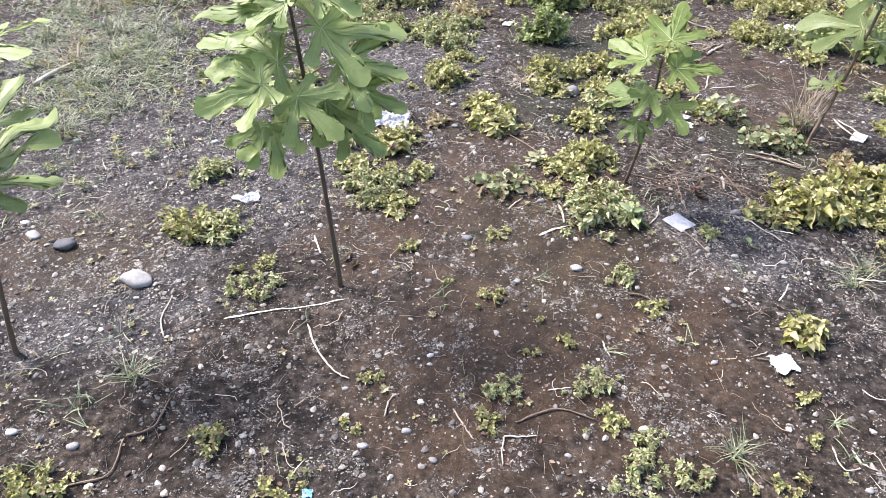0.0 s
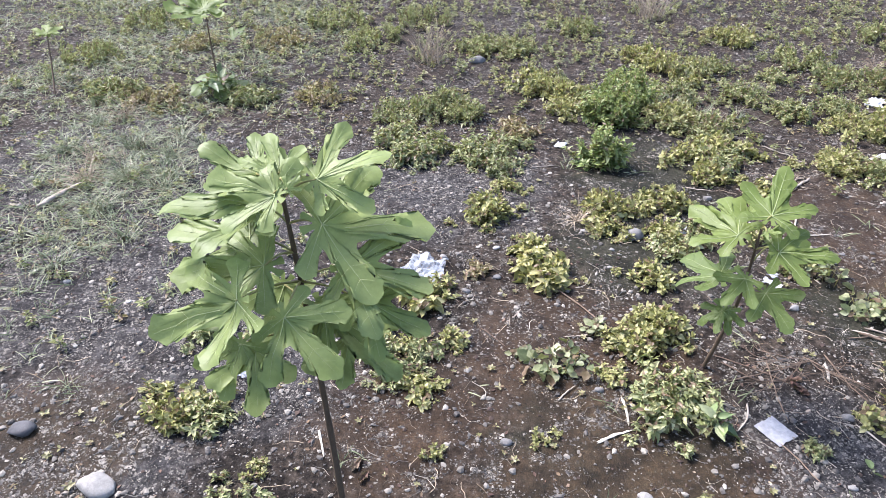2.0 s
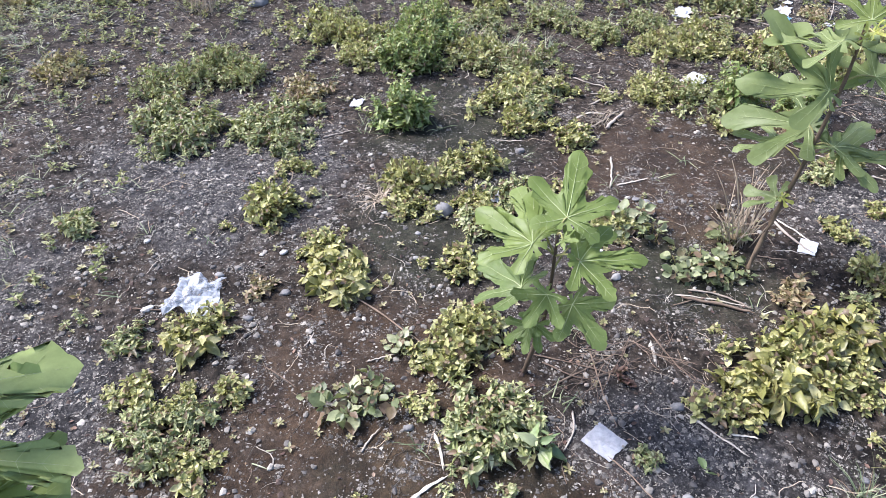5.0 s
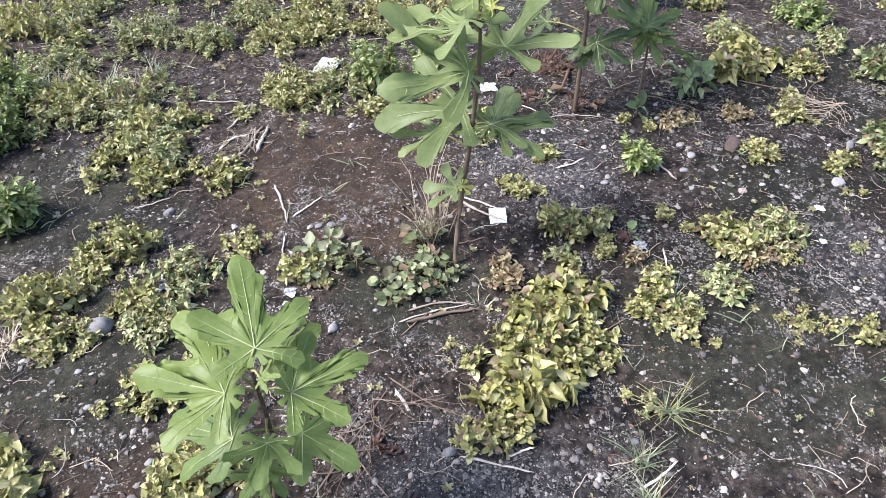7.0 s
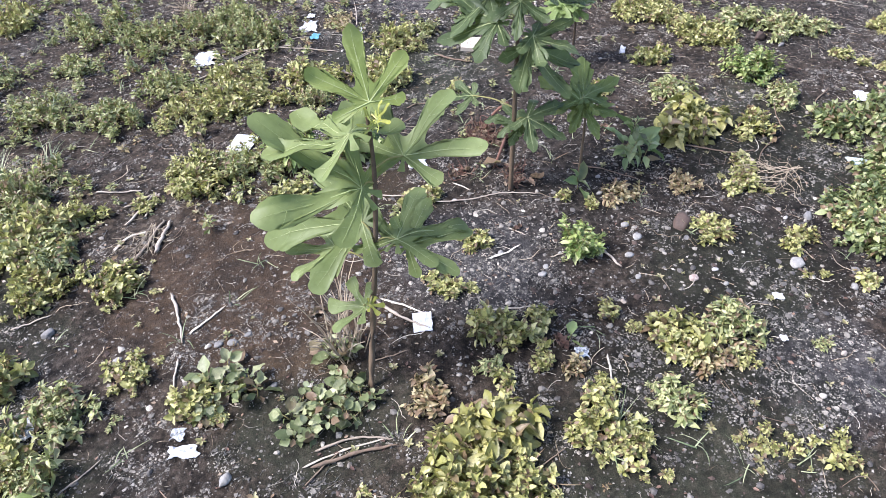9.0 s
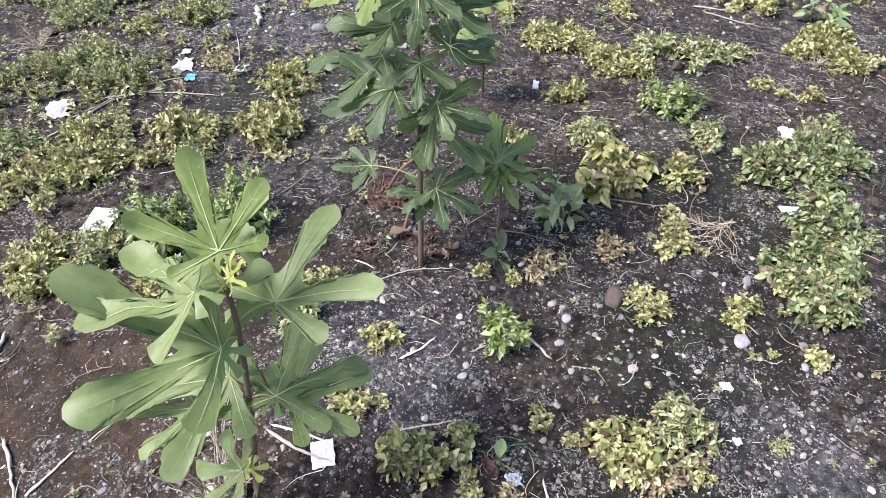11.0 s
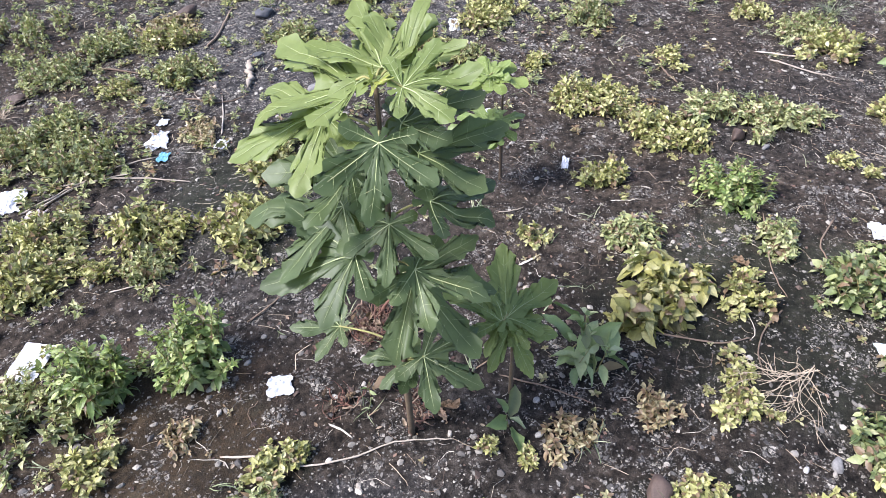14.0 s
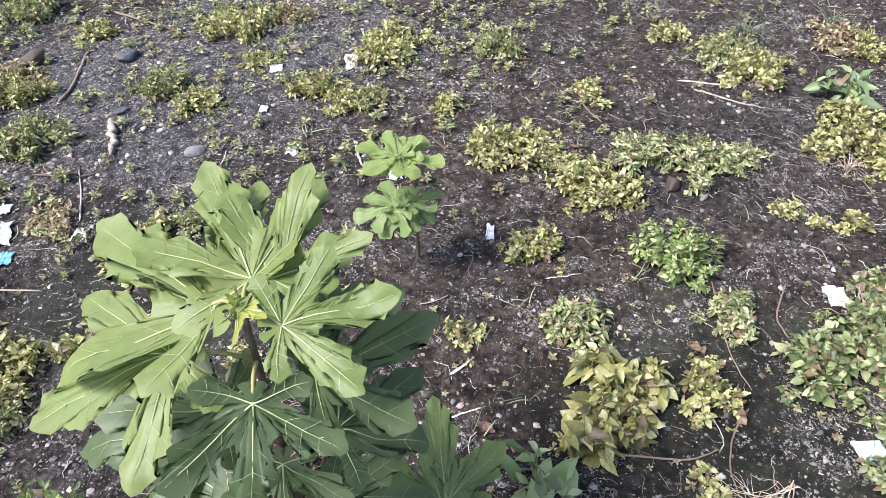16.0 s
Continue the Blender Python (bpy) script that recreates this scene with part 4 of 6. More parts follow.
fig_leaf(fig, (1.680, 2.562, 0.680), (1.860, 2.592, 0.770), 1.00, 53, (-0.26, -0.30))
fig_leaf(fig, (1.602, 2.638, 0.500), (1.419, 2.803, 0.480), 1.00, 90, (-0.22, -0.32))
fig_leaf(fig, (1.544, 2.674, 0.430), (1.465, 2.787, 0.410), 1.00, 127, (-0.10, -0.16))
fig_leaf(fig, (1.636, 2.557, 0.470), (1.810, 2.657, 0.500), 1.00, 164, (-0.24, -0.32))
fig_leaf(fig, (1.652, 2.536, 0.460), (1.805, 2.472, 0.460), 1.00, 201, (-0.26, -0.30))
fig_leaf(fig, (1.553, 2.607, 0.275), (1.504, 2.695, 0.240), 1.70, 238, (-0.22, -0.34))
fig_leaf(fig, (1.564, 2.593, 0.280), (1.596, 2.574, 0.270), 1.70, 275, (-0.22, -0.32))
fig_leaf(fig, (1.595, 2.532, 0.820), (1.612, 2.507, 0.860), 0.60, 312, (-0.24, -0.32))
fig_leaf(fig, (1.592, 2.544, 0.800), (1.587, 2.559, 0.840), 0.60, 349, (-0.24, -0.32))
fig = fig_tree([(2.449, 2.897, 0.000), (2.452, 2.900, 0.330), (2.455, 2.905, 0.630), (2.460, 2.910, 0.960)], 4)
fig_leaf(fig, (2.493, 2.926, 0.970), (2.578, 3.066, 1.020), 1.00, 648, (-0.20, -0.26))
fig_leaf(fig, (2.505, 2.906, 0.970), (2.622, 2.940, 1.040), 0.90, 685, (-0.20, -0.26))
fig_leaf(fig, (2.455, 2.844, 0.983), (2.542, 2.754, 1.000), 1.00, 722, (-0.20, -0.26))
fig_leaf(fig, (2.446, 2.939, 0.965), (2.463, 3.161, 0.950), 1.00, 759, (-0.20, -0.26))
fig_leaf(fig, (2.396, 2.968, 0.914), (2.254, 3.071, 0.870), 1.00, 796, (-0.20, -0.26))
fig_leaf(fig, (2.400, 2.850, 0.907), (2.331, 2.808, 0.800), 1.10, 833, (-0.31, -0.51))
fig_leaf(fig, (2.502, 2.865, 0.821), (2.652, 2.783, 0.850), 1.10, 870, (-0.22, -0.28))
fig_leaf(fig, (2.499, 2.842, 0.731), (2.658, 2.820, 0.700), 1.10, 907, (-0.19, -0.23))
fig_leaf(fig, (2.435, 2.883, 0.700), (2.375, 2.839, 0.610), 1.00, 944, (-0.32, -0.51))
fig_leaf(fig, (2.377, 2.921, 0.642), (2.232, 3.038, 0.610), 1.10, 981, (-0.20, -0.26))
fig_leaf(fig, (2.448, 2.840, 0.600), (2.502, 2.699, 0.570), 1.10, 21, (-0.20, -0.26))
fig_leaf(fig, (2.480, 2.875, 0.540), (2.454, 2.695, 0.440), 1.00, 58, (-0.20, -0.26))
fig_leaf(fig, (2.424, 2.955, 0.780), (2.327, 3.094, 0.780), 1.00, 95, (-0.20, -0.26))
fig_leaf(fig, (2.430, 3.001, 0.680), (2.309, 3.168, 0.660), 1.00, 132, (-0.20, -0.26))
fig_leaf(fig, (2.391, 3.033, 0.350), (2.321, 3.122, 0.330), 1.00, 169, (-0.20, -0.26))
fig_leaf(fig, (2.476, 2.862, 0.300), (2.521, 2.728, 0.250), 1.00, 206, (-0.20, -0.26))
fig_leaf(fig, (2.464, 2.887, 0.280), (2.394, 2.983, 0.280), 1.00, 243, (-0.20, -0.26))
fig_leaf(fig, (2.467, 2.873, 0.280), (2.407, 2.883, 0.210), 1.00, 280, (-0.20, -0.26))
fig_leaf(fig, (2.513, 2.909, 0.860), (2.608, 2.811, 0.930), 1.10, 317, (-0.20, -0.26))
fig_leaf(fig, (2.456, 2.902, 0.970), (2.443, 2.851, 1.000), 0.60, 354, (-0.20, -0.26))
fig_leaf(fig, (2.454, 2.909, 0.970), (2.446, 2.908, 1.000), 0.60, 391, (-0.20, -0.26))
fig = fig_tree([(2.700, 2.780, 0.000), (2.705, 2.785, 0.180), (2.690, 2.785, 0.330)], 4)
fig_leaf(fig, (2.659, 2.774, 0.330), (2.808, 2.897, 0.370), 1.00, 539, (-0.18, -0.18))
fig_leaf(fig, (2.663, 2.765, 0.320), (2.706, 2.676, 0.320), 1.00, 576, (-0.18, -0.18))
fig_leaf(fig, (2.663, 2.770, 0.300), (2.631, 2.675, 0.220), 1.00, 613, (-0.18, -0.18))
fig_leaf(fig, (2.650, 2.786, 0.310), (2.585, 2.852, 0.270), 1.00, 650, (-0.18, -0.18))
fig_leaf(fig, (2.648, 2.774, 0.330), (2.761, 2.779, 0.340), 1.00, 687, (-0.18, -0.18))
fig = fig_tree([(3.410, 3.362, -0.000), (3.424, 3.373, 0.120), (3.415, 3.368, 0.280), (3.413, 3.362, 0.420)], 5)
fig_leaf(fig, (3.331, 3.353, 0.440), (3.309, 3.478, 0.450), 1.45, 328, (-0.12, -0.09))
fig_leaf(fig, (3.337, 3.354, 0.440), (3.385, 3.247, 0.430), 1.45, 365, (-0.12, -0.09))
fig_leaf(fig, (3.343, 3.354, 0.440), (3.398, 3.329, 0.480), 1.20, 402, (-0.12, -0.09))
fig_leaf(fig, (3.335, 3.357, 0.440), (3.283, 3.387, 0.400), 1.45, 439, (-0.12, -0.09))
fig_leaf(fig, (3.327, 3.353, 0.450), (3.377, 3.431, 0.460), 1.45, 476, (-0.12, -0.09))
fig_leaf(fig, (3.307, 3.387, 0.270), (3.243, 3.464, 0.250), 1.45, 513, (-0.11, -0.10))
fig_leaf(fig, (3.311, 3.348, 0.270), (3.253, 3.372, 0.200), 1.45, 550, (-0.12, -0.10))
fig_leaf(fig, (3.321, 3.346, 0.270), (3.291, 3.311, 0.210), 1.45, 587, (-0.12, -0.09))
fig_leaf(fig, (3.343, 3.332, 0.270), (3.371, 3.274, 0.220), 1.45, 624, (-0.12, -0.09))
fig_leaf(fig, (3.347, 3.341, 0.280), (3.436, 3.291, 0.280), 1.45, 661, (-0.12, -0.09))
fig_leaf(fig, (3.327, 3.371, 0.280), (3.379, 3.455, 0.290), 1.45, 698, (-0.12, -0.10))
fig_leaf(fig, (3.322, 3.346, 0.290), (3.359, 3.372, 0.310), 1.45, 735, (-0.12, -0.09))
fig = fig_tree([(-1.236, 1.385, 0.000), (-1.183, 1.367, 0.200), (-1.121, 1.384, 0.500), (-1.025, 1.381, 0.780)], 1)
fig_leaf(fig, (-1.093, 1.526, 0.860), (-0.937, 1.638, 0.900), 1.00, 454)
fig_leaf(fig, (-1.098, 1.421, 0.700), (-1.046, 1.622, 0.760), 1.00, 503)
fig_leaf(fig, (-1.114, 1.401, 0.620), (-1.009, 1.636, 0.660), 1.00, 190)
fig_leaf(fig, (-1.148, 1.418, 0.560), (-0.976, 1.527, 0.520), 1.00, 62)
fig_leaf(fig, (-1.130, 1.436, 0.750), (-1.257, 1.393, 0.700), 1.00, 862)
fig_leaf(fig, (-1.098, 1.465, 0.860), (-1.252, 1.523, 0.900), 1.00, 23)
fig = fig_tree([(-1.747, 4.773, -0.000), (-1.767, 4.817, 0.140), (-1.771, 4.828, 0.270), (-1.770, 4.826, 0.400)], 5)
fig_leaf(fig, (-1.653, 4.544, 0.070), (-1.536, 4.315, 0.030), 1.00, 413)
fig_leaf(fig, (-1.614, 4.784, 0.250), (-1.542, 4.854, 0.300), 1.00, 459)
fig_leaf(fig, (-1.715, 4.644, 0.420), (-1.960, 4.687, 0.440), 1.00, 326)
fig_leaf(fig, (-1.725, 4.698, 0.420), (-1.577, 4.774, 0.460), 1.00, 418)
fig_leaf(fig, (-1.714, 4.682, 0.440), (-1.754, 4.846, 0.550), 1.00, 34)
fig = fig_tree([(-2.578, 4.353, 0.000), (-2.632, 4.487, 0.130), (-2.663, 4.567, 0.240), (-2.686, 4.624, 0.290)], 5)
fig_leaf(fig, (-2.686, 4.624, 0.290), (-2.770, 4.641, 0.300), 1.00, 721)
fig_leaf(fig, (-2.698, 4.646, 0.290), (-2.620, 4.640, 0.280), 1.00, 732)
fig_leaf(fig, (-2.677, 4.614, 0.300), (-2.739, 4.717, 0.330), 1.00, 53)
fig_leaf(fig, (-2.697, 4.632, 0.260), (-2.750, 4.614, 0.230), 1.00, 245)

# ---- weeds ----
weed("lush", 3.690, 2.040, 0.080, 0.065, 900)
weed("green", 2.058, 3.020, 0.067, 0.050, 911)
weed("green", 1.000, 4.213, 0.179, 0.080, 921)
weed("green", 1.088, 4.637, 0.179, 0.080, 923)
weed("green", 1.354, 5.070, 0.168, 0.090, 926)
weed("yellow", 2.118, 4.149, 0.112, 0.070, 927)
weed("yellow", 1.666, 3.730, 0.090, 0.060, 928)
weed("green", 1.112, 3.763, 0.157, 0.100, 929)
weed("drooping", 0.183, 2.806, 0.100, 0.060, 931)
weed("drooping", 0.251, 2.703, 0.070, 0.050, 932)
weed("yellow", 0.579, 2.472, 0.084, 0.060, 933)
weed("drooping", 1.631, 2.245, 0.135, 0.101, 558)
weed("drooping", 1.346, 2.118, 0.133, 0.095, 938)
weed("yellow", 1.480, 2.172, 0.174, 0.100, 641)
weed("yellow", -0.587, 1.090, 0.062, 0.043, 621)
weed("yellow", -0.403, 0.943, 0.073, 0.041, 858)
weed("yellow", -0.592, 1.785, 0.064, 0.043, 565)
weed("green", -0.627, 1.686, 0.112, 0.041, 735)
weed("yellow", -0.890, 1.972, 0.101, 0.068, 857)
weed("green", -0.922, 2.321, 0.077, 0.068, 407)
weed("yellow", -0.207, 1.305, 0.035, 0.030, 155)
weed("yellow", -0.240, 1.143, 0.035, 0.030, 156)
weed("yellow", 0.170, 1.634, 0.046, 0.030, 536)
weed("yellow", 0.301, 1.530, 0.023, 0.030, 16)
weed("yellow", 0.267, 1.396, 0.030, 0.030, 66)
weed("yellow", 0.371, 1.432, 0.030, 0.030, 981)
weed("green", 0.153, 1.255, 0.069, 0.062, 309)
weed("yellow", 0.126, 1.154, 0.054, 0.030, 844)
weed("green", 0.412, 1.271, 0.074, 0.072, 485)
weed("yellow", 0.462, 1.158, 0.054, 0.030, 943)
weed("green", 0.526, 1.076, 0.065, 0.063, 732)
weed("green", 0.486, 0.985, 0.085, 0.081, 438)
weed("green", 0.623, 0.979, 0.069, 0.058, 821)
weed("yellow", 0.837, 0.952, 0.069, 0.049, 988)
weed("drooping", 1.073, 1.479, 0.071, 0.067, 900)
weed("green", 0.594, 1.723, 0.064, 0.053, 37)
weed("yellow", 0.678, 1.584, 0.059, 0.041, 223)
weed("yellow", -0.994, 0.953, 0.100, 0.062, 689)
weed("yellow", 0.965, 1.106, 0.035, 0.030, 642)
weed("yellow", 1.005, 1.244, 0.033, 0.030, 432)
weed("yellow", -0.195, 2.621, 0.090, 0.061, 396)
weed("yellow", -0.350, 2.400, 0.057, 0.041, 547)
weed("yellow", -0.096, 2.361, 0.060, 0.042, 599)
weed("yellow", -0.213, 2.339, 0.060, 0.041, 345)
weed("green", -0.260, 2.182, 0.067, 0.062, 952)
weed("yellow", -0.168, 2.126, 0.062, 0.041, 287)
weed("yellow", -0.300, 2.314, 0.055, 0.032, 688)
weed("yellow", -0.121, 1.879, 0.045, 0.030, 716)
weed("yellow", 0.180, 1.947, 0.057, 0.043, 988)
weed("green", -0.783, 1.967, 0.080, 0.070, 586)
weed("yellow", 0.512, 3.255, 0.128, 0.089, 731)
weed("yellow", 0.790, 3.365, 0.116, 0.082, 649)
weed("yellow", 0.731, 3.056, 0.081, 0.061, 588)
weed("yellow", 0.622, 2.758, 0.086, 0.054, 128)
weed("yellow", 0.550, 2.435, 0.123, 0.072, 875)
weed("creeping", 0.257, 2.265, 0.105, 0.056, 496)
weed("green", 0.565, 2.115, 0.140, 0.100, 820)
weed("yellow", 0.020, 1.709, 0.023, 0.030, 919)
weed("green", -0.669, 3.181, 0.086, 0.065, 301)
weed("yellow", -0.008, 3.165, 0.127, 0.084, 426)
weed("yellow", 0.030, 3.214, 0.086, 0.066, 46)
weed("yellow", 0.172, 2.918, 0.090, 0.063, 780)
weed("yellow", 0.251, 2.774, 0.096, 0.055, 736)
weed("yellow", 0.504, 3.105, 0.092, 0.065, 565)
weed("yellow", 0.666, 3.295, 0.071, 0.054, 286)
weed("bushy", 0.551, 3.724, 0.110, 0.170, 37)
weed("bushy", 0.656, 4.259, 0.150, 0.190, 79)
weed("green", -0.064, 3.733, 0.128, 0.096, 549)
weed("yellow", 0.088, 3.421, 0.074, 0.042, 203)
weed("green", 0.056, 3.573, 0.084, 0.084, 299)
weed("green", -0.458, 4.223, 0.188, 0.125, 160)
weed("green", -0.163, 4.237, 0.138, 0.100, 889)
weed("reddish", 0.135, 4.052, 0.136, 0.058, 369)
weed("green", -0.395, 3.676, 0.106, 0.100, 919)
weed("green", -0.458, 3.969, 0.101, 0.099, 386)
weed("yellow", 0.282, 4.697, 0.235, 0.117, 533)
weed("yellow", 0.442, 4.420, 0.090, 0.059, 888)
weed("yellow", 0.990, 4.301, 0.167, 0.100, 573)
weed("yellow", 1.173, 3.890, 0.169, 0.100, 997)
weed("yellow", 1.022, 3.568, 0.091, 0.070, 520)
weed("yellow", 1.216, 3.459, 0.102, 0.063, 650)
weed("yellow", 1.935, 4.186, 0.190, 0.103, 244)
weed("yellow", 1.641, 3.709, 0.082, 0.063, 448)
weed("green", 1.861, 3.643, 0.157, 0.095, 534)
weed("bushy", 1.997, 3.593, 0.085, 0.190, 348)
weed("creeping", 1.235, 2.815, 0.106, 0.045, 426)
weed("creeping", 1.362, 2.607, 0.110, 0.066, 323)
dry_stalks(1.554, 2.725, 0.106, 21)
dry_stalks(1.203, 6.311, 0.200, 386)
dry_stalks(-0.431, 5.140, 0.188, 631)
weed("creeping", 1.528, 2.718, 0.080, 0.060, 137)
weed("reddish", 1.609, 2.441, 0.080, 0.037, 643)
weed("yellow", 1.927, 2.706, 0.063, 0.041, 362)
weed("yellow", 1.909, 2.460, 0.104, 0.074, 362)
weed("yellow", 2.137, 2.778, 0.054, 0.030, 286)
weed("yellow", 1.210, 2.070, 0.076, 0.055, 23)
weed("yellow", 1.607, 2.124, 0.072, 0.050, 978)
weed("yellow", 1.581, 2.036, 0.037, 0.030, 987)
weed("yellow", 1.843, 2.079, 0.091, 0.059, 644)
weed("yellow", 1.862, 1.979, 0.071, 0.047, 607)
star_weed(1.584, 1.826, 0.093, 616)
weed("green", 1.543, 1.857, 0.048, 0.030, 373)
weed("green", 0.647, 2.164, 0.073, 0.057, 777)
weed("yellow", 0.510, 2.362, 0.086, 0.055, 610)
weed("creeping", 0.385, 2.434, 0.054, 0.030, 807)
weed("yellow", 0.408, 2.217, 0.049, 0.030, 791)
weed("broadleaf", 0.691, 2.030, 0.041, 0.047, 995)
weed("green", -0.205, 2.280, 0.076, 0.068, 753)
weed("green", -0.316, 2.268, 0.067, 0.050, 513)
weed("green", -0.406, 2.598, 0.058, 0.046, 824)
weed("drooping", -0.229, 2.548, 0.068, 0.051, 336)
weed("creeping", 0.129, 2.310, 0.043, 0.030, 446)
weed("green", 0.940, 1.964, 0.037, 0.030, 100)
weed("seedling", 1.071, 1.917, 0.025, 0.030, 330)
weed("reddish", -0.029, 2.753, 0.056, 0.030, 692)
weed("yellow", 2.031, 2.414, 0.037, 0.030, 449)
weed("yellow", 2.203, 2.286, 0.035, 0.030, 984)
weed("seedling", 2.028, 2.302, 0.039, 0.030, 345)
weed("yellow", 1.901, 2.306, 0.037, 0.030, 224)
weed("reddish", 1.961, 2.230, 0.037, 0.030, 462)
weed("green", 1.788, 2.393, 0.037, 0.030, 806)
weed("yellow", 1.789, 2.336, 0.033, 0.030, 543)
weed("yellow", 2.233, 2.068, 0.099, 0.077, 323)
weed("green", 2.380, 2.010, 0.091, 0.088, 859)
weed("reddish", 2.234, 1.980, 0.069, 0.033, 885)
weed("yellow", 2.300, 1.899, 0.052, 0.030, 827)
weed("yellow", 1.950, 2.133, 0.047, 0.030, 88)
weed("green", 2.050, 1.969, 0.066, 0.063, 354)
weed("yellow", 2.097, 1.762, 0.066, 0.046, 432)
weed("yellow", 2.188, 1.625, 0.093, 0.058, 813)
weed("green", 2.498, 1.783, 0.037, 0.032, 476)
weed("yellow", 3.650, 3.081, 0.084, 0.081, 427)
weed("yellow", 3.227, 3.075, 0.050, 0.050, 582)
weed("yellow", 4.017, 3.079, 0.124, 0.081, 943)
weed("green", 4.282, 2.982, 0.127, 0.100, 205)
weed("green", 4.340, 2.775, 0.140, 0.100, 966)
weed("yellow", 4.035, 2.968, 0.092, 0.069, 638)
weed("green", 3.684, 2.484, 0.080, 0.081, 445)
weed("yellow", 3.058, 2.306, 0.064, 0.045, 950)
weed("yellow", 2.912, 2.040, 0.048, 0.030, 34)
weed("yellow", 2.715, 2.236, 0.056, 0.042, 857)
weed("reddish", 2.890, 2.457, 0.075, 0.037, 766)
weed("green", 2.111, 4.955, 0.246, 0.130, 296)
weed("green", 1.992, 5.271, 0.224, 0.120, 912)
weed("green", 2.352, 4.882, 0.179, 0.120, 70)
weed("green", 1.483, 4.618, 0.224, 0.110, 995)
weed("green", 1.666, 4.391, 0.146, 0.100, 830)
weed("yellow", 2.212, 4.319, 0.134, 0.095, 36)
weed("yellow", 1.711, 3.843, 0.096, 0.074, 711)
weed("yellow", 2.438, 4.067, 0.146, 0.110, 204)
weed("yellow", 2.949, 4.061, 0.134, 0.100, 922)
weed("yellow", 2.659, 3.826, 0.140, 0.115, 51)
weed("green", 1.193, 4.129, 0.168, 0.120, 764)
weed("green", 1.945, 4.476, 0.113, 0.085, 516)
weed("green", 1.730, 4.936, 0.088, 0.072, 679)
weed("green", 0.880, 3.066, 0.101, 0.095, 550)
weed("green", 0.749, 2.948, 0.090, 0.095, 962)
weed("yellow", 1.080, 3.072, 0.066, 0.051, 117)
weed("yellow", 1.158, 2.859, 0.075, 0.049, 259)
weed("creeping", 1.449, 2.590, 0.090, 0.054, 554)
weed("yellow", 1.481, 3.757, 0.045, 0.030, 802)
weed("yellow", 1.861, 3.410, 0.080, 0.046, 227)
weed("bushy", 2.356, 2.523, 0.055, 0.090, 548)
weed("drooping", 3.182, 2.632, 0.153, 0.142, 123)
weed("broadleaf", 2.890, 2.676, 0.108, 0.170, 811)
weed("drooping", 3.302, 2.608, 0.083, 0.063, 911)
weed("reddish", 2.685, 2.591, 0.078, 0.039, 844)
weed("bushy", 3.828, 2.685, 0.092, 0.150, 500)
weed("yellow", 4.066, 3.407, 0.153, 0.100, 884)
weed("yellow", 4.095, 3.282, 0.096, 0.063, 775)
weed("yellow", 3.946, 3.046, 0.067, 0.042, 276)
weed("green", 4.448, 2.677, 0.082, 0.073, 533)
weed("green", 3.414, 2.841, 0.094, 0.078, 485)
weed("lush", 3.640, 2.245, 0.115, 0.100, 840)
weed("lush", 3.801, 2.141, 0.120, 0.100, 57)
weed("lush", 4.011, 2.109, 0.095, 0.090, 48)
weed("lush", 3.886, 2.009, 0.086, 0.065, 71)
weed("yellow", 4.736, 2.410, 0.111, 0.076, 34)
weed("yellow", 4.705, 2.207, 0.108, 0.082, 89)
weed("broadleaf", 5.110, 2.454, 0.130, 0.110, 502)
weed("yellow", 3.008, 2.321, 0.045, 0.030, 323)
weed("yellow", 3.143, 2.365, 0.047, 0.030, 396)
weed("yellow", 2.751, 2.291, 0.055, 0.030, 601)
weed("yellow", 2.841, 2.033, 0.034, 0.030, 272)
weed("lush", 3.255, 1.965, 0.070, 0.077, 337)
weed("lush", 3.406, 1.905, 0.102, 0.086, 131)
weed("lush", 3.039, 1.894, 0.091, 0.081, 734)
weed("lush", 3.375, 1.950, 0.095, 0.100, 815)
weed("lush", 3.257, 1.890, 0.115, 0.085, 183)
weed("yellow", 3.122, 1.905, 0.085, 0.049, 472)
weed("lush", 3.130, 1.995, 0.069, 0.062, 802)
weed("lush", 3.530, 1.978, 0.108, 0.095, 652)
weed("lush", 3.063, 1.830, 0.074, 0.070, 638)
weed("yellow", 2.739, 1.943, 0.021, 0.030, 55)
weed("yellow", 2.779, 1.901, 0.023, 0.030, 509)
weed("yellow", 2.855, 1.796, 0.037, 0.030, 323)
weed("seedling", 2.461, 3.055, 0.050, 0.040, 711)
weed("seedling", 2.615, 2.721, 0.061, 0.049, 19)
weed("yellow", 2.530, 2.721, 0.028, 0.030, 549)
weed("yellow", 2.569, 2.629, 0.028, 0.030, 605)
weed("yellow", 2.153, 3.084, 0.053, 0.030, 436)
weed("yellow", 2.224, 3.062, 0.035, 0.030, 134)
weed("bushy", 2.213, 3.475, 0.088, 0.210, 959)
weed("green", 1.822, 3.761, 0.068, 0.068, 810)
weed("reddish", 2.062, 3.317, 0.055, 0.030, 125)
weed("yellow", 2.099, 4.161, 0.123, 0.095, 127)
weed("yellow", 2.235, 4.023, 0.062, 0.047, 750)
weed("green", 2.354, 3.907, 0.093, 0.085, 909)
weed("green", 2.507, 4.622, 0.194, 0.131, 752)
weed("green", 2.546, 4.879, 0.128, 0.100, 545)
weed("green", 3.124, 4.908, 0.157, 0.110, 602)
weed("reddish", 2.908, 4.459, 0.077, 0.038, 485)
weed("yellow", 2.851, 5.014, 0.083, 0.050, 793)
weed("green", 2.755, 5.317, 0.156, 0.096, 540)
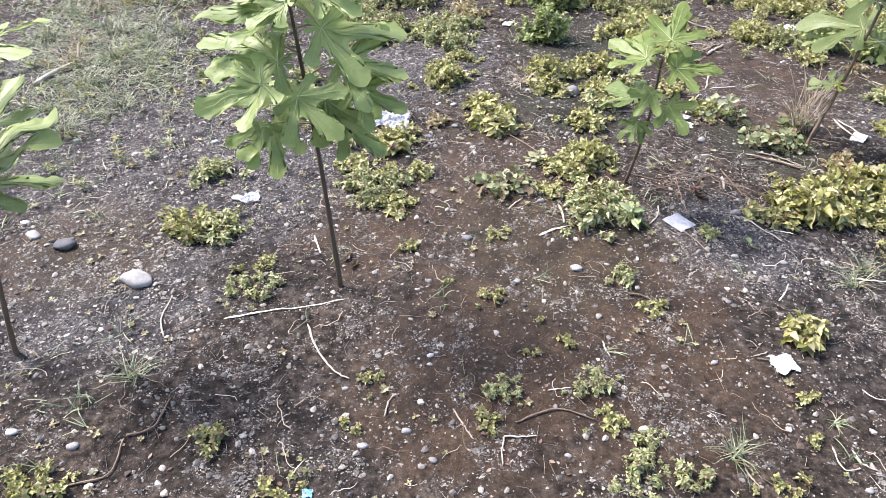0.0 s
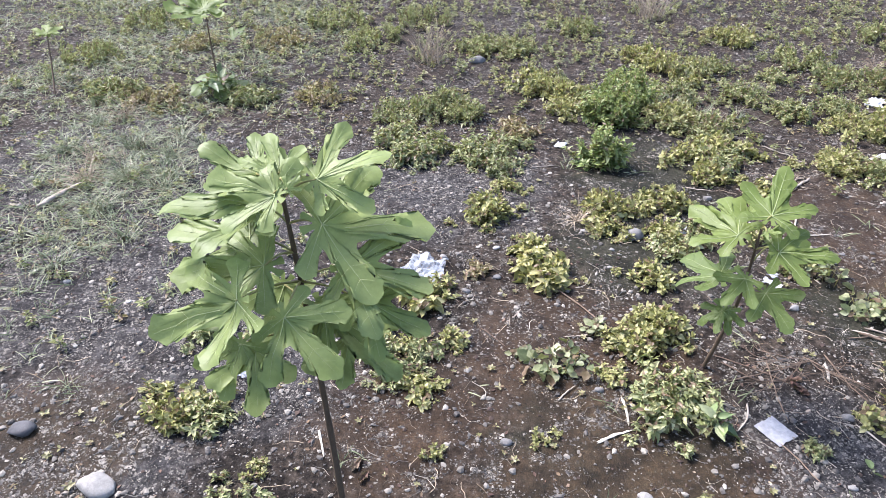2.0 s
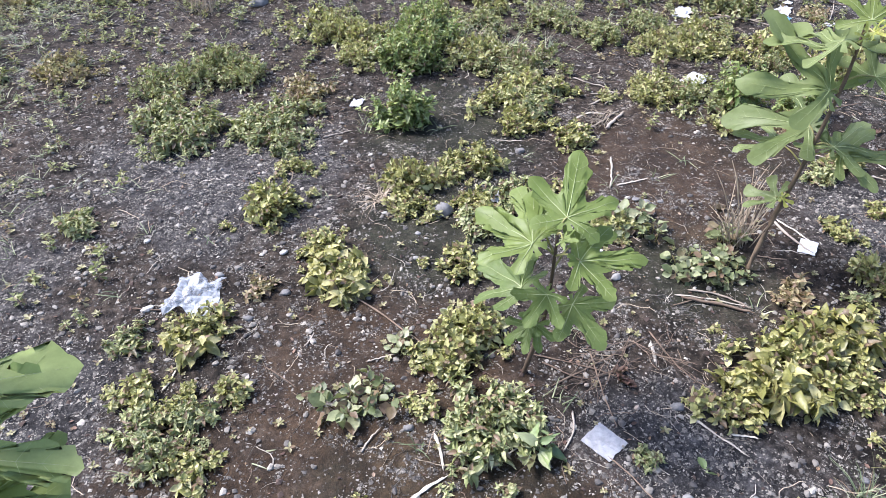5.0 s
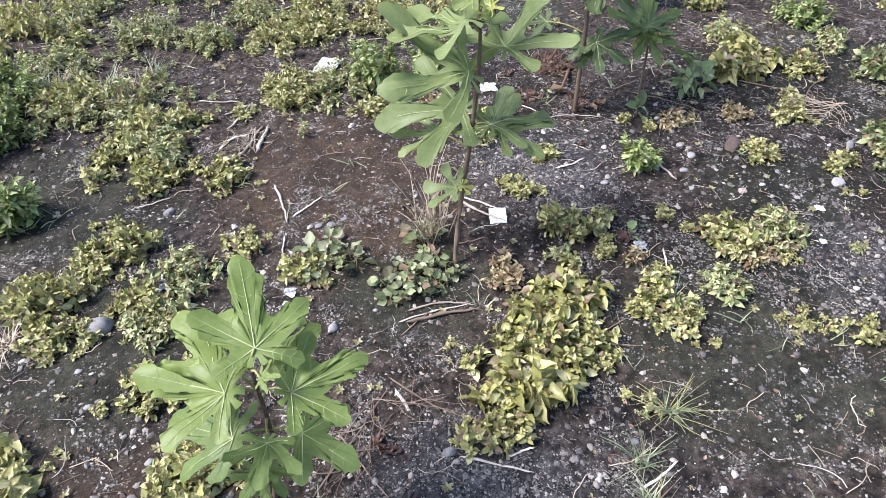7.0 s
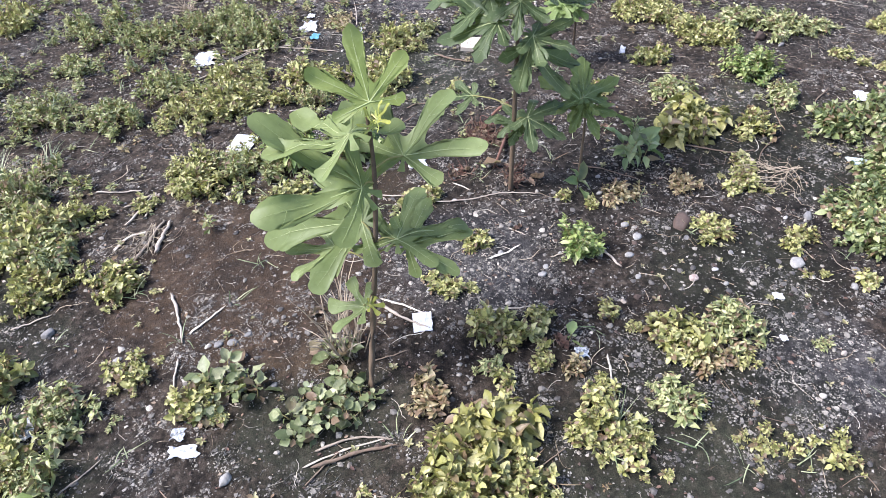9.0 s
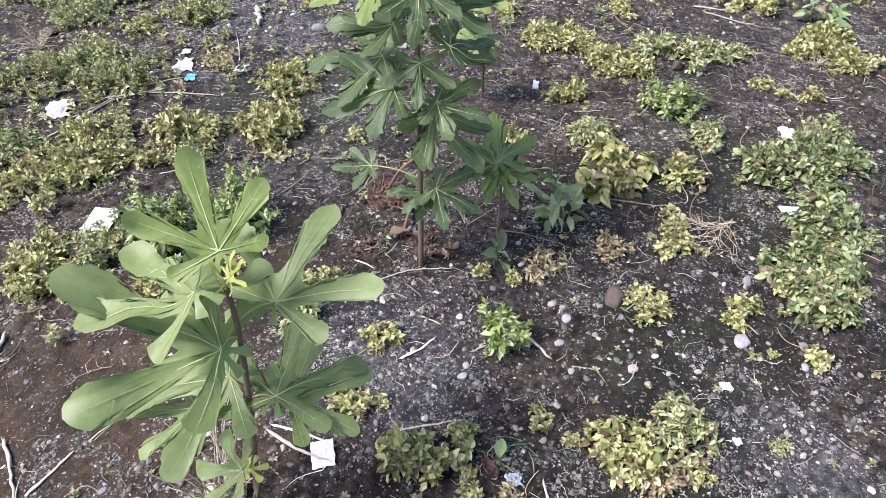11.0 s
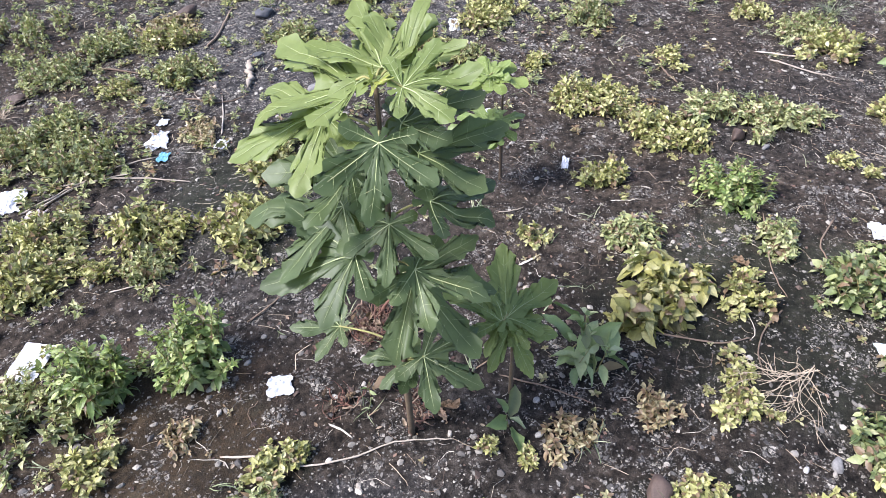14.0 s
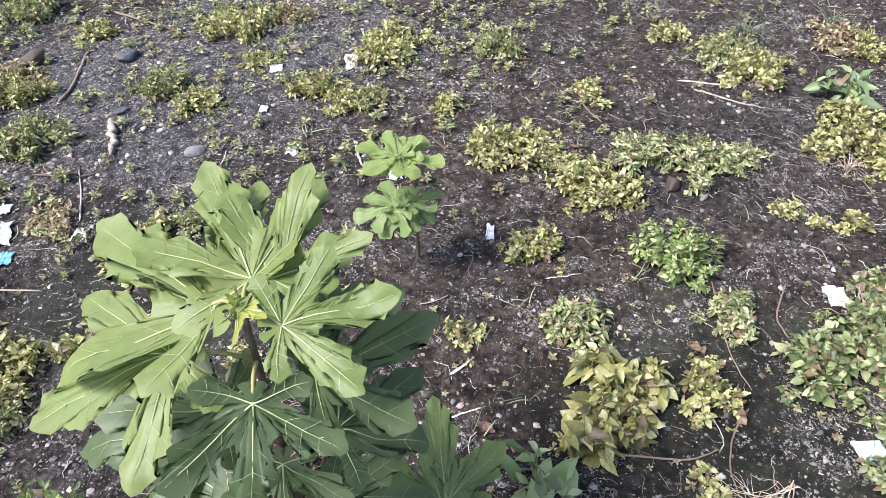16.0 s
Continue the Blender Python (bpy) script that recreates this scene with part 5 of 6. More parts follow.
weed("reddish", 3.329, 5.333, 0.172, 0.068, 102)
weed("yellow", 3.644, 4.590, 0.106, 0.076, 385)
weed("green", 3.054, 5.388, 0.166, 0.095, 25)
weed("yellow", 2.834, 3.553, 0.037, 0.030, 873)
weed("yellow", 5.099, 2.803, 0.147, 0.086, 865)
weed("green", 5.177, 2.946, 0.138, 0.100, 494)
weed("yellow", 5.235, 3.237, 0.087, 0.066, 976)
weed("reddish", 5.574, 2.569, 0.157, 0.066, 307)
weed("yellow", 3.969, 4.249, 0.115, 0.086, 38)
weed("yellow", 3.963, 4.068, 0.087, 0.070, 578)
weed("green", 4.050, 4.009, 0.076, 0.066, 733)
weed("yellow", 4.449, 4.199, 0.155, 0.096, 568)
weed("yellow", 4.321, 4.167, 0.110, 0.081, 957)
weed("yellow", 4.027, 4.599, 0.082, 0.057, 564)
weed("yellow", 4.180, 4.903, 0.204, 0.097, 578)
weed("yellow", 3.821, 5.402, 0.093, 0.057, 80)
weed("yellow", 3.255, 5.228, 0.139, 0.086, 185)
weed("green", 3.646, 4.784, 0.116, 0.100, 466)
weed("green", 3.754, 5.813, 0.166, 0.110, 772)
weed("green", 4.674, 3.808, 0.118, 0.100, 259)
weed("yellow", 4.910, 2.366, 0.121, 0.078, 407)
weed("yellow", 4.770, 2.283, 0.093, 0.072, 570)
weed("yellow", 4.571, 3.326, 0.077, 0.051, 86)
weed("yellow", 4.170, 3.750, 0.063, 0.041, 241)
weed("reddish", 4.414, 4.803, 0.120, 0.064, 423)
weed("yellow", 3.412, 2.460, 0.082, 0.062, 991)
weed("yellow", 4.241, 2.464, 0.048, 0.030, 708)
weed("yellow", 4.234, 2.374, 0.035, 0.030, 594)
weed("yellow", 4.305, 2.266, 0.052, 0.030, 530)
weed("yellow", 5.561, 2.449, 0.097, 0.070, 160)
weed("yellow", 3.018, 4.141, 0.071, 0.050, 919)
weed("green", 3.134, 4.061, 0.062, 0.061, 167)
weed("reddish", 2.877, 4.406, 0.072, 0.030, 767)
weed("green", -0.276, 4.403, 0.141, 0.100, 716)
weed("reddish", -1.011, 4.456, 0.196, 0.090, 454)
weed("green", -1.403, 4.383, 0.140, 0.100, 879)
weed("broadleaf", -1.619, 4.467, 0.143, 0.131, 274)
weed("reddish", -2.095, 5.341, 0.177, 0.088, 151)
weed("green", -0.324, 3.779, 0.153, 0.101, 323)
weed("green", -0.499, 3.874, 0.125, 0.100, 872)
weed("green", 0.032, 3.803, 0.170, 0.116, 977)
weed("yellow", 1.110, 5.007, 0.278, 0.153, 688)
weed("bushy", 0.748, 4.507, 0.170, 0.200, 424)
weed("yellow", 1.049, 3.787, 0.185, 0.096, 599)
weed("yellow", 0.402, 4.598, 0.166, 0.100, 274)
weed("yellow", 0.397, 4.351, 0.105, 0.081, 315)
weed("green", 0.164, 5.409, 0.170, 0.100, 491)
weed("yellow", 0.980, 5.277, 0.167, 0.100, 206)
weed("green", -0.885, 5.551, 0.262, 0.149, 370)
weed("green", -0.103, 5.414, 0.214, 0.125, 495)
weed("reddish", -1.521, 5.444, 0.258, 0.129, 148)
weed("reddish", -1.970, 4.316, 0.207, 0.092, 715)
weed("green", -2.255, 4.399, 0.228, 0.146, 614)
weed("green", -2.694, 5.032, 0.259, 0.149, 595)
weed("green", -2.563, 5.843, 0.274, 0.196, 842)
weed("green", -1.193, 5.949, 0.256, 0.173, 29)
weed("green", -0.580, 6.077, 0.262, 0.167, 739)
weed("green", 0.593, 5.908, 0.232, 0.127, 971)
weed("yellow", 1.708, 5.748, 0.249, 0.121, 752)
weed("green", 2.769, 5.859, 0.277, 0.200, 47)

# ---- grass ----
grass_tuft(1.05, 4.42, 0.130, 731)
grass_tuft(1.16, 4.33, 0.120, 732)
grass_tuft(1.27, 4.24, 0.120, 733, True)
grass_tuft(1.10, 4.25, 0.110, 734)
grass_tuft(1.34, 4.30, 0.100, 735)
grass_tuft(0.95, 4.50, 0.120, 736)
grass_tuft(0.744, 1.056, 0.079, 479, dry=False)
grass_tuft(-0.869, 1.304, 0.103, 933, dry=False)
grass_tuft(1.338, 1.710, 0.092, 236, dry=False)
grass_tuft(1.047, 1.160, 0.037, 913, dry=False)
grass_tuft(-1.468, 2.882, 0.141, 241, dry=False)
grass_tuft(-1.491, 3.299, 0.142, 664, dry=False)
grass_tuft(-1.725, 3.106, 0.163, 735, dry=False)
grass_tuft(-1.650, 2.674, 0.146, 796, dry=False)
grass_tuft(-1.448, 3.731, 0.140, 692, dry=False)
grass_tuft(-1.817, 3.723, 0.170, 71, dry=False)
grass_tuft(-2.121, 3.640, 0.167, 982, dry=False)
grass_tuft(-1.883, 3.358, 0.158, 223, dry=True)
grass_tuft(-1.504, 3.438, 0.163, 875, dry=False)
grass_tuft(-1.684, 3.391, 0.161, 261, dry=False)
grass_tuft(-1.655, 3.116, 0.150, 248, dry=False)
grass_tuft(-1.773, 3.713, 0.162, 912, dry=False)
grass_tuft(-1.935, 3.548, 0.155, 195, dry=True)
grass_tuft(-1.602, 3.830, 0.138, 795, dry=False)
grass_tuft(-2.109, 3.965, 0.171, 265, dry=False)
grass_tuft(-2.026, 4.098, 0.162, 141, dry=True)
grass_tuft(-1.704, 3.416, 0.152, 192, dry=False)
grass_tuft(-1.561, 3.629, 0.145, 637, dry=False)
grass_tuft(0.388, 3.176, 0.108, 722, dry=True)
grass_tuft(1.171, 4.149, 0.107, 692, dry=True)
grass_tuft(1.001, 4.460, 0.098, 880, dry=True)
grass_tuft(1.401, 1.786, 0.083, 38, dry=False)
grass_tuft(1.874, 2.035, 0.086, 922, dry=False)
grass_tuft(2.435, 5.200, 0.122, 957, dry=True)
grass_tuft(3.922, 2.175, 0.100, 262, dry=True)
grass_tuft(5.440, 2.922, 0.116, 174, dry=False)
grass_tuft(5.763, 2.632, 0.119, 886, dry=False)
grass_tuft(4.612, 2.341, 0.080, 47, dry=True)
grass_tuft(1.188, 4.096, 0.137, 321, dry=True)
grass_tuft(1.204, 4.943, 0.146, 188, dry=False)
grass_tuft(1.456, 4.634, 0.157, 434, dry=False)
grass_tuft(0.864, 4.392, 0.126, 94, dry=False)

# ---- stones ----
stone(-0.993, 1.708, 0.0535, "pale", 747)
stone(-1.305, 1.878, 0.0455, "dark", 819)
stone(-1.437, 1.936, 0.0305, "pale", 88)
stone(-1.502, 2.011, 0.0185, "white", 121)
stone(0.597, 3.061, 0.0505, "grey", 95)
stone(-0.114, 5.186, 0.0603, "grey", 271)
stone(1.085, 2.112, 0.0203, "grey", 854)
stone(1.308, 2.999, 0.0153, "grey", 936)
stone(1.341, 2.973, 0.0183, "grey", 299)
stone(1.388, 2.968, 0.0131, "grey", 464)
stone(1.094, 2.615, 0.0205, "pale", 595)
stone(2.775, 1.986, 0.0303, "pale", 752)
stone(2.691, 2.351, 0.0485, "brown", 692)
stone(4.177, 2.823, 0.0541, "brown", 345)
stone(2.535, 2.418, 0.0184, "pale", 8)
stone(2.873, 1.844, 0.0208, "grey", 31)
stone(3.026, 2.065, 0.0245, "grey", 340)
stone(2.447, 2.387, 0.0177, "pale", 447)
stone(2.556, 2.481, 0.0159, "pale", 389)
stone(2.490, 2.182, 0.0210, "pink", 498)
stone(2.568, 2.153, 0.0121, "white", 80)
stone(2.538, 2.098, 0.0105, "pale", 216)
stone(2.217, 2.544, 0.0131, "pale", 660)
stone(2.301, 2.553, 0.0095, "pale", 600)
stone(2.639, 2.297, 0.0128, "grey", 761)
stone(2.670, 2.157, 0.0111, "grey", 979)
stone(2.644, 2.647, 0.0139, "pale", 502)
stone(3.469, 5.412, 0.0908, "brown", 401)
stone(2.545, 5.297, 0.0603, "brown", 129)
stone(3.744, 5.113, 0.0590, "dark", 558)
stone(3.442, 4.793, 0.0376, "dark", 123)
stone(3.418, 4.356, 0.0412, "grey", 905)
stone(3.413, 4.626, 0.0150, "white", 282)
stone(3.443, 4.567, 0.0150, "white", 79)
stone(3.586, 3.611, 0.0210, "grey", 682)
stone(4.173, 2.717, 0.0210, "grey", 443)
stone(2.850, 3.095, 0.0125, "pale", 116)
stone(-0.091, 1.125, 0.0148, "pale", 449)
stone(-0.202, 1.080, 0.0159, "pale", 909)
stone(-0.034, 1.390, 0.0123, "white", 541)
stone(-0.021, 1.035, 0.0128, "grey", 931)
stone(-0.268, 1.268, 0.0110, "pale", 257)
stone(-1.115, 1.109, 0.0176, "white", 100)
stone(-0.856, 0.957, 0.0137, "white", 541)
stone(-0.942, 1.070, 0.0173, "pale", 964)
stone(0.242, 1.710, 0.0138, "pale", 718)
stone(0.083, 1.937, 0.0198, "grey", 384)
stone(0.445, 1.781, 0.0226, "pale", 695)
stone(-0.773, 2.165, 0.0234, "white", 378)
stone(-0.965, 2.575, 0.0167, "white", 776)
stone(-1.552, 2.585, 0.0179, "white", 462)
stone(-1.267, 2.485, 0.0128, "white", 303)
stone(1.043, 0.960, 0.0110, "pale", 679)
stone(0.788, 1.375, 0.0114, "pale", 693)
stone(-0.036, 1.355, 0.0097, "white", 687)
stone(0.531, 1.133, 0.0163, "white", 670)
stone(0.320, 1.048, 0.0100, "pale", 967)
stone(-0.515, 1.108, 0.0117, "pale", 826)
stone(1.158, 1.827, 0.0129, "pale", 837)
stone(1.000, 1.859, 0.0141, "pale", 272)
stone(0.367, 2.159, 0.0167, "grey", 110)
stone(0.049, 2.732, 0.0190, "grey", 773)
stone(-0.063, 2.635, 0.0166, "grey", 968)
stone(-0.369, 2.728, 0.0213, "white", 985)
stone(0.043, 2.926, 0.0176, "white", 347)
stone(1.444, 1.830, 0.0127, "grey", 689)
stone(0.476, 2.817, 0.0125, "pale", 580)
stone(-0.163, 2.850, 0.0168, "pale", 550)
stone(-0.423, 3.072, 0.0141, "white", 539)
stone(1.338, 2.765, 0.0134, "grey", 117)
stone(0.527, 2.568, 0.0132, "pale", 683)
stone(-0.258, 2.558, 0.0105, "white", 506)
stone(0.805, 3.120, 0.0290, "pale", 521)
stone(2.359, 2.542, 0.0143, "grey", 361)
stone(0.500, 2.950, 0.0121, "pale", 61)
stone(0.399, 3.091, 0.0123, "white", 736)
stone(0.980, 3.410, 0.0233, "grey", 302)
stone(2.181, 2.527, 0.0160, "pale", 695)
stone(2.167, 2.693, 0.0129, "pale", 746)
stone(1.885, 2.731, 0.0122, "pale", 761)
stone(1.079, 3.158, 0.0144, "pale", 187)
stone(0.977, 3.647, 0.0141, "grey", 662)
stone(2.315, 3.386, 0.0132, "grey", 662)
stone(2.261, 2.996, 0.0089, "white", 748)
stone(2.723, 2.713, 0.0113, "pale", 647)
stone(2.383, 2.310, 0.0118, "pale", 154)
stone(2.969, 2.116, 0.0107, "white", 184)
stone(2.795, 1.815, 0.0160, "pale", 380)
stone(3.117, 2.350, 0.0085, "pale", 943)

# ---- sticks, twigs and reeds ----
stick([(-1.955, 3.118), (-1.904, 3.225), (-1.848, 3.326)], 0.0207, 672)
stick([(-0.408, 1.511), (-0.369, 1.418), (-0.309, 1.336), (-0.261, 1.302)], 0.0051, 466)
stick([(-0.833, 1.463), (-0.863, 1.535), (-0.857, 1.623)], 0.0042, 127)
reed([(-0.671, 1.537), (-0.565, 1.568), (-0.430, 1.595), (-0.306, 1.627)], 0.0069, 111)
stick([(-0.152, 1.169), (-0.141, 1.227), (-0.117, 1.245)], 0.0038, 955)
twig([(-0.813, 1.105), (-0.756, 1.134), (-0.742, 1.231)], 0.0037, 574)
twig([(-0.917, 0.956), (-0.821, 0.991), (-0.823, 1.092)], 0.0027, 145)
stick([(0.032, 1.193), (0.083, 1.098)], 0.0030, 943)
twig([(0.199, 1.154), (0.308, 1.194), (0.405, 1.160)], 0.0030, 340)
stick([(0.163, 1.107), (0.154, 1.023)], 0.0029, 661)
stick([(0.164, 1.109), (0.250, 1.112)], 0.0029, 738)
reed([(0.293, 1.261), (0.356, 1.268)], 0.0047, 666)
reed([(0.475, 1.448), (0.486, 1.390)], 0.0050, 612)
stick([(0.758, 1.016), (0.780, 0.966)], 0.0035, 431)
stick([(1.004, 1.086), (1.006, 1.021), (1.049, 1.022)], 0.0036, 569)
stick([(1.051, 1.075), (1.062, 1.035), (1.088, 1.016)], 0.0036, 308)
reed([(1.068, 1.634), (1.132, 1.720)], 0.0036, 664)
reed([(0.340, 1.955), (0.436, 2.003)], 0.0100, 192)
reed([(0.431, 2.127), (0.436, 2.023)], 0.0094, 469)
twig([(0.913, 1.389), (0.963, 1.380)], 0.0033, 494)
reed([(-0.452, 1.941), (-0.418, 1.851)], 0.0069, 320)
twig([(0.589, 1.654), (0.656, 1.629), (0.701, 1.509)], 0.0036, 801)
twig([(1.265, 2.488), (1.366, 2.447), (1.448, 2.397)], 0.0058, 181)
stick([(1.737, 2.800), (1.749, 2.690), (1.776, 2.614)], 0.0076, 723)
stick([(0.955, 1.415), (0.900, 1.397)], 0.0033, 71)
reed([(0.452, 2.112), (0.489, 2.049)], 0.0097, 734)
reed([(1.184, 2.007), (1.251, 1.981)], 0.0073, 773)
reed([(0.551, 2.022), (0.610, 2.045), (0.663, 2.072)], 0.0040, 568)
stick([(0.242, 2.112), (0.292, 2.167)], 0.0040, 557)
reed([(1.537, 2.146), (1.531, 2.034)], 0.0072, 590)
stick([(1.296, 2.522), (1.394, 2.485), (1.457, 2.416)], 0.0053, 402)
reed([(1.248, 2.506), (1.350, 2.478), (1.451, 2.429)], 0.0061, 368)
stick([(1.315, 3.521), (1.378, 3.557), (1.478, 3.632)], 0.0070, 278)
stick([(1.372, 3.708), (1.531, 3.804), (1.431, 3.688)], 0.0061, 393)
reed([(1.755, 2.807), (1.809, 2.645)], 0.0081, 55)
twig([(0.220, 2.717), (0.346, 2.570), (0.471, 2.394)], 0.0034, 517)
twig([(-0.002, 2.431), (0.078, 2.349)], 0.0022, 254)
stick([(0.279, 2.402), (0.363, 2.414)], 0.0030, 713)
twig([(0.352, 2.258), (0.473, 2.269)], 0.0029, 788)
stick([(0.104, 2.492), (0.135, 2.539)], 0.0038, 528)
reed([(-0.280, 2.395), (-0.253, 2.463)], 0.0070, 363)
twig([(0.769, 2.311), (0.872, 2.237), (1.046, 2.283)], 0.0023, 897)
twig([(0.747, 2.344), (0.860, 2.289), (0.967, 2.225)], 0.0023, 341)
twig([(0.910, 2.328), (0.901, 2.188), (0.900, 2.076)], 0.0024, 968)
twig([(0.772, 2.230), (0.887, 2.272), (1.098, 2.355)], 0.0023, 414)
twig([(1.107, 2.375), (1.136, 2.253), (1.167, 2.179)], 0.0025, 459)
stick([(0.800, 2.136), (0.784, 2.079), (0.741, 2.026)], 0.0044, 555)
twig([(0.846, 1.991), (0.916, 1.858)], 0.0021, 829)
twig([(-0.411, 2.735), (-0.293, 2.706)], 0.0031, 791)
stick([(0.199, 3.657), (0.323, 3.701)], 0.0044, 71)
reed([(1.263, 3.094), (1.398, 3.114)], 0.0084, 510)
stick([(1.377, 3.504), (1.486, 3.604)], 0.0105, 868)
reed([(1.093, 2.330), (1.082, 2.257)], 0.0110, 605)
reed([(1.100, 2.082), (1.149, 2.012), (1.196, 1.942)], 0.0068, 103)
reed([(1.339, 1.746), (1.474, 1.730)], 0.0078, 698)
reed([(2.119, 2.698), (2.241, 2.671)], 0.0081, 116)
reed([(1.946, 2.553), (2.074, 2.441)], 0.0066, 798)
reed([(2.058, 2.193), (1.976, 2.120)], 0.0062, 745)
stick([(1.418, 3.816), (1.517, 3.811)], 0.0056, 115)
stick([(1.313, 3.279), (1.284, 3.187), (1.241, 3.083)], 0.0070, 190)
stick([(1.198, 3.030), (1.135, 2.940)], 0.0048, 194)
stick([(0.780, 2.866), (0.830, 2.872), (0.903, 2.883)], 0.0040, 581)
reed([(1.276, 3.609), (1.350, 3.639), (1.405, 3.616)], 0.0112, 687)
stick([(1.979, 4.536), (2.105, 4.455), (2.383, 4.511), (2.586, 4.424)], 0.0064, 401)
stick([(2.380, 4.557), (2.549, 4.419), (2.692, 4.204)], 0.0068, 836)
twig([(2.994, 3.853), (3.042, 3.676)], 0.0054, 150)
stick([(1.381, 3.971), (1.505, 3.866)], 0.0052, 881)
twig([(1.581, 2.640), (1.671, 2.599)], 0.0024, 408)
stick([(0.911, 3.504), (1.017, 3.477)], 0.0042, 818)
twig([(1.222, 2.466), (1.278, 2.474), (1.336, 2.481)], 0.0020, 199)
twig([(1.563, 2.122), (1.666, 2.103), (1.742, 2.094)], 0.0020, 558)
stick([(2.095, 3.199), (2.156, 3.127), (2.210, 3.028), (2.311, 2.951), (2.400, 2.908), (2.498, 2.806)], 0.0044, 541)
stick([(2.420, 2.522), (2.407, 2.459), (2.383, 2.382)], 0.0084, 583)
stick([(2.279, 2.757), (2.288, 2.690)], 0.0028, 184)
stick([(2.264, 2.561), (2.312, 2.541)], 0.0033, 207)
reed([(2.330, 3.068), (2.340, 3.000)], 0.0062, 890)
twig([(3.077, 2.641), (3.130, 2.552), (3.198, 2.432), (3.259, 2.383)], 0.0035, 257)
stick([(2.201, 4.514), (2.399, 4.521), (2.550, 4.502), (2.704, 4.438)], 0.0059, 379)
stick([(2.568, 4.046), (2.599, 3.942)], 0.0129, 301)
stick([(3.363, 4.752), (3.237, 4.591)], 0.0236, 31)
twig([(2.913, 5.266), (2.979, 5.139), (3.023, 5.016)], 0.0052, 863)
twig([(2.413, 3.510), (2.501, 3.509), (2.572, 3.526)], 0.0035, 823)
stick([(2.209, 3.937), (2.325, 3.888)], 0.0036, 456)
twig([(2.578, 3.589), (2.640, 3.575), (2.696, 3.475)], 0.0028, 418)
twig([(2.726, 2.830), (2.773, 2.706), (2.803, 2.594)], 0.0025, 973)
twig([(2.947, 2.768), (2.998, 2.698)], 0.0035, 835)
reed([(2.978, 2.974), (3.051, 2.922)], 0.0055, 393)
stick([(3.253, 3.248), (3.331, 3.200)], 0.0041, 566)
stick([(4.856, 3.053), (4.934, 2.843)], 0.0069, 928)
stick([(4.825, 2.970), (4.839, 2.704)], 0.0068, 598)
twig([(3.350, 5.050), (3.467, 5.120), (3.699, 5.327)], 0.0067, 318)
twig([(3.987, 5.564), (4.003, 5.388), (4.015, 5.123)], 0.0068, 649)
stick([(3.771, 3.889), (3.686, 3.794)], 0.0083, 510)
reed([(3.548, 2.990), (3.621, 2.913)], 0.0051, 542)
stick([(3.448, 2.774), (3.395, 2.736), (3.309, 2.764)], 0.0055, 704)
reed([(3.097, 3.042), (3.162, 3.023)], 0.0089, 724)
stick([(4.399, 3.018), (4.419, 2.831)], 0.0053, 307)
twig([(4.505, 3.334), (4.403, 3.189)], 0.0045, 918)
twig([(3.416, 2.354), (3.322, 2.364), (3.228, 2.344), (3.167, 2.303)], 0.0029, 684)
twig([(3.921, 2.384), (3.770, 2.374), (3.705, 2.325)], 0.0034, 496)
twig([(3.800, 2.570), (3.576, 2.452), (3.480, 2.364)], 0.0025, 31)
twig([(3.012, 4.720), (3.089, 4.574), (3.206, 4.542)], 0.0040, 616)
stick([(2.948, 4.384), (3.119, 4.615)], 0.0046, 196)
reed([(3.487, 4.266), (3.415, 4.221)], 0.0052, 745)

# ---- litter ----
litter("plastic_sheet", -0.226, 2.759, 0.181, 0.214, -18, "clear", 650)
litter("foil_wrapper", 0.851, 2.035, 0.088, 0.081, -18, "foil", 3)
litter("card_piece", 1.776, 2.646, 0.056, 0.071, -46, "white", 111)
litter("plastic_scrap", 0.800, 3.114, 0.064, 0.085, -18, "white", 775)
litter("paper_scrap", 0.359, 3.929, 0.062, 0.093, -18, "white", 678)
litter("plastic_scrap", 2.210, 4.611, 0.12, 0.16, -47, "white", 240)
litter("paper_scrap", 2.221, 4.443, 0.080, 0.135, -47, "pink", 504)
litter("plastic_scrap", 2.762, 4.535, 0.099, 0.134, -47, "white", 178)
litter("plastic_strip", 1.059, 2.755, 0.085, 0.043, -45, "white", 472)
litter("plastic_strip", 1.077, 2.807, 0.044, 0.045, -45, "clear", 204)
litter("paper_scrap", 2.593, 1.960, 0.037, 0.034, -46, "white", 199)
litter("paper_scrap", 2.448, 1.872, 0.024, 0.026, -46, "white", 801)
litter("paper_scrap", 2.014, 2.248, 0.047, 0.045, -46, "clear", 543)
litter("card_piece", 1.922, 3.850, 0.096, 0.135, -54, "white", 217)
litter("plastic_scrap", 2.324, 3.257, 0.080, 0.077, -54, "white", 38)
litter("foam_block", 3.168, 3.781, 0.101, 0.103, -54, "tan", 970)
litter("paper_scrap", 3.939, 2.247, 0.082, 0.094, -54, "white", 455)
litter("paper_scrap", 3.636, 3.238, 0.031, 0.082, -54, "white", 115)
litter("plastic_scrap", 4.018, 4.509, 0.067, 0.084, -57, "white", 580)
litter("paper_cup", 4.236, 4.280, 0.063, 0.143, -57, "white", 291)
litter("plastic_scrap", 3.618, 4.062, 0.054, 0.076, -57, "white", 983)
litter("paper_scrap", 3.709, 3.665, 0.056, 0.083, -57, "white", 674)
litter("paper_scrap", 3.753, 4.330, 0.035, 0.056, -57, "white", 914)
litter("paper_scrap", 2.905, 4.323, 0.055, 0.07, -57, "white", 157)
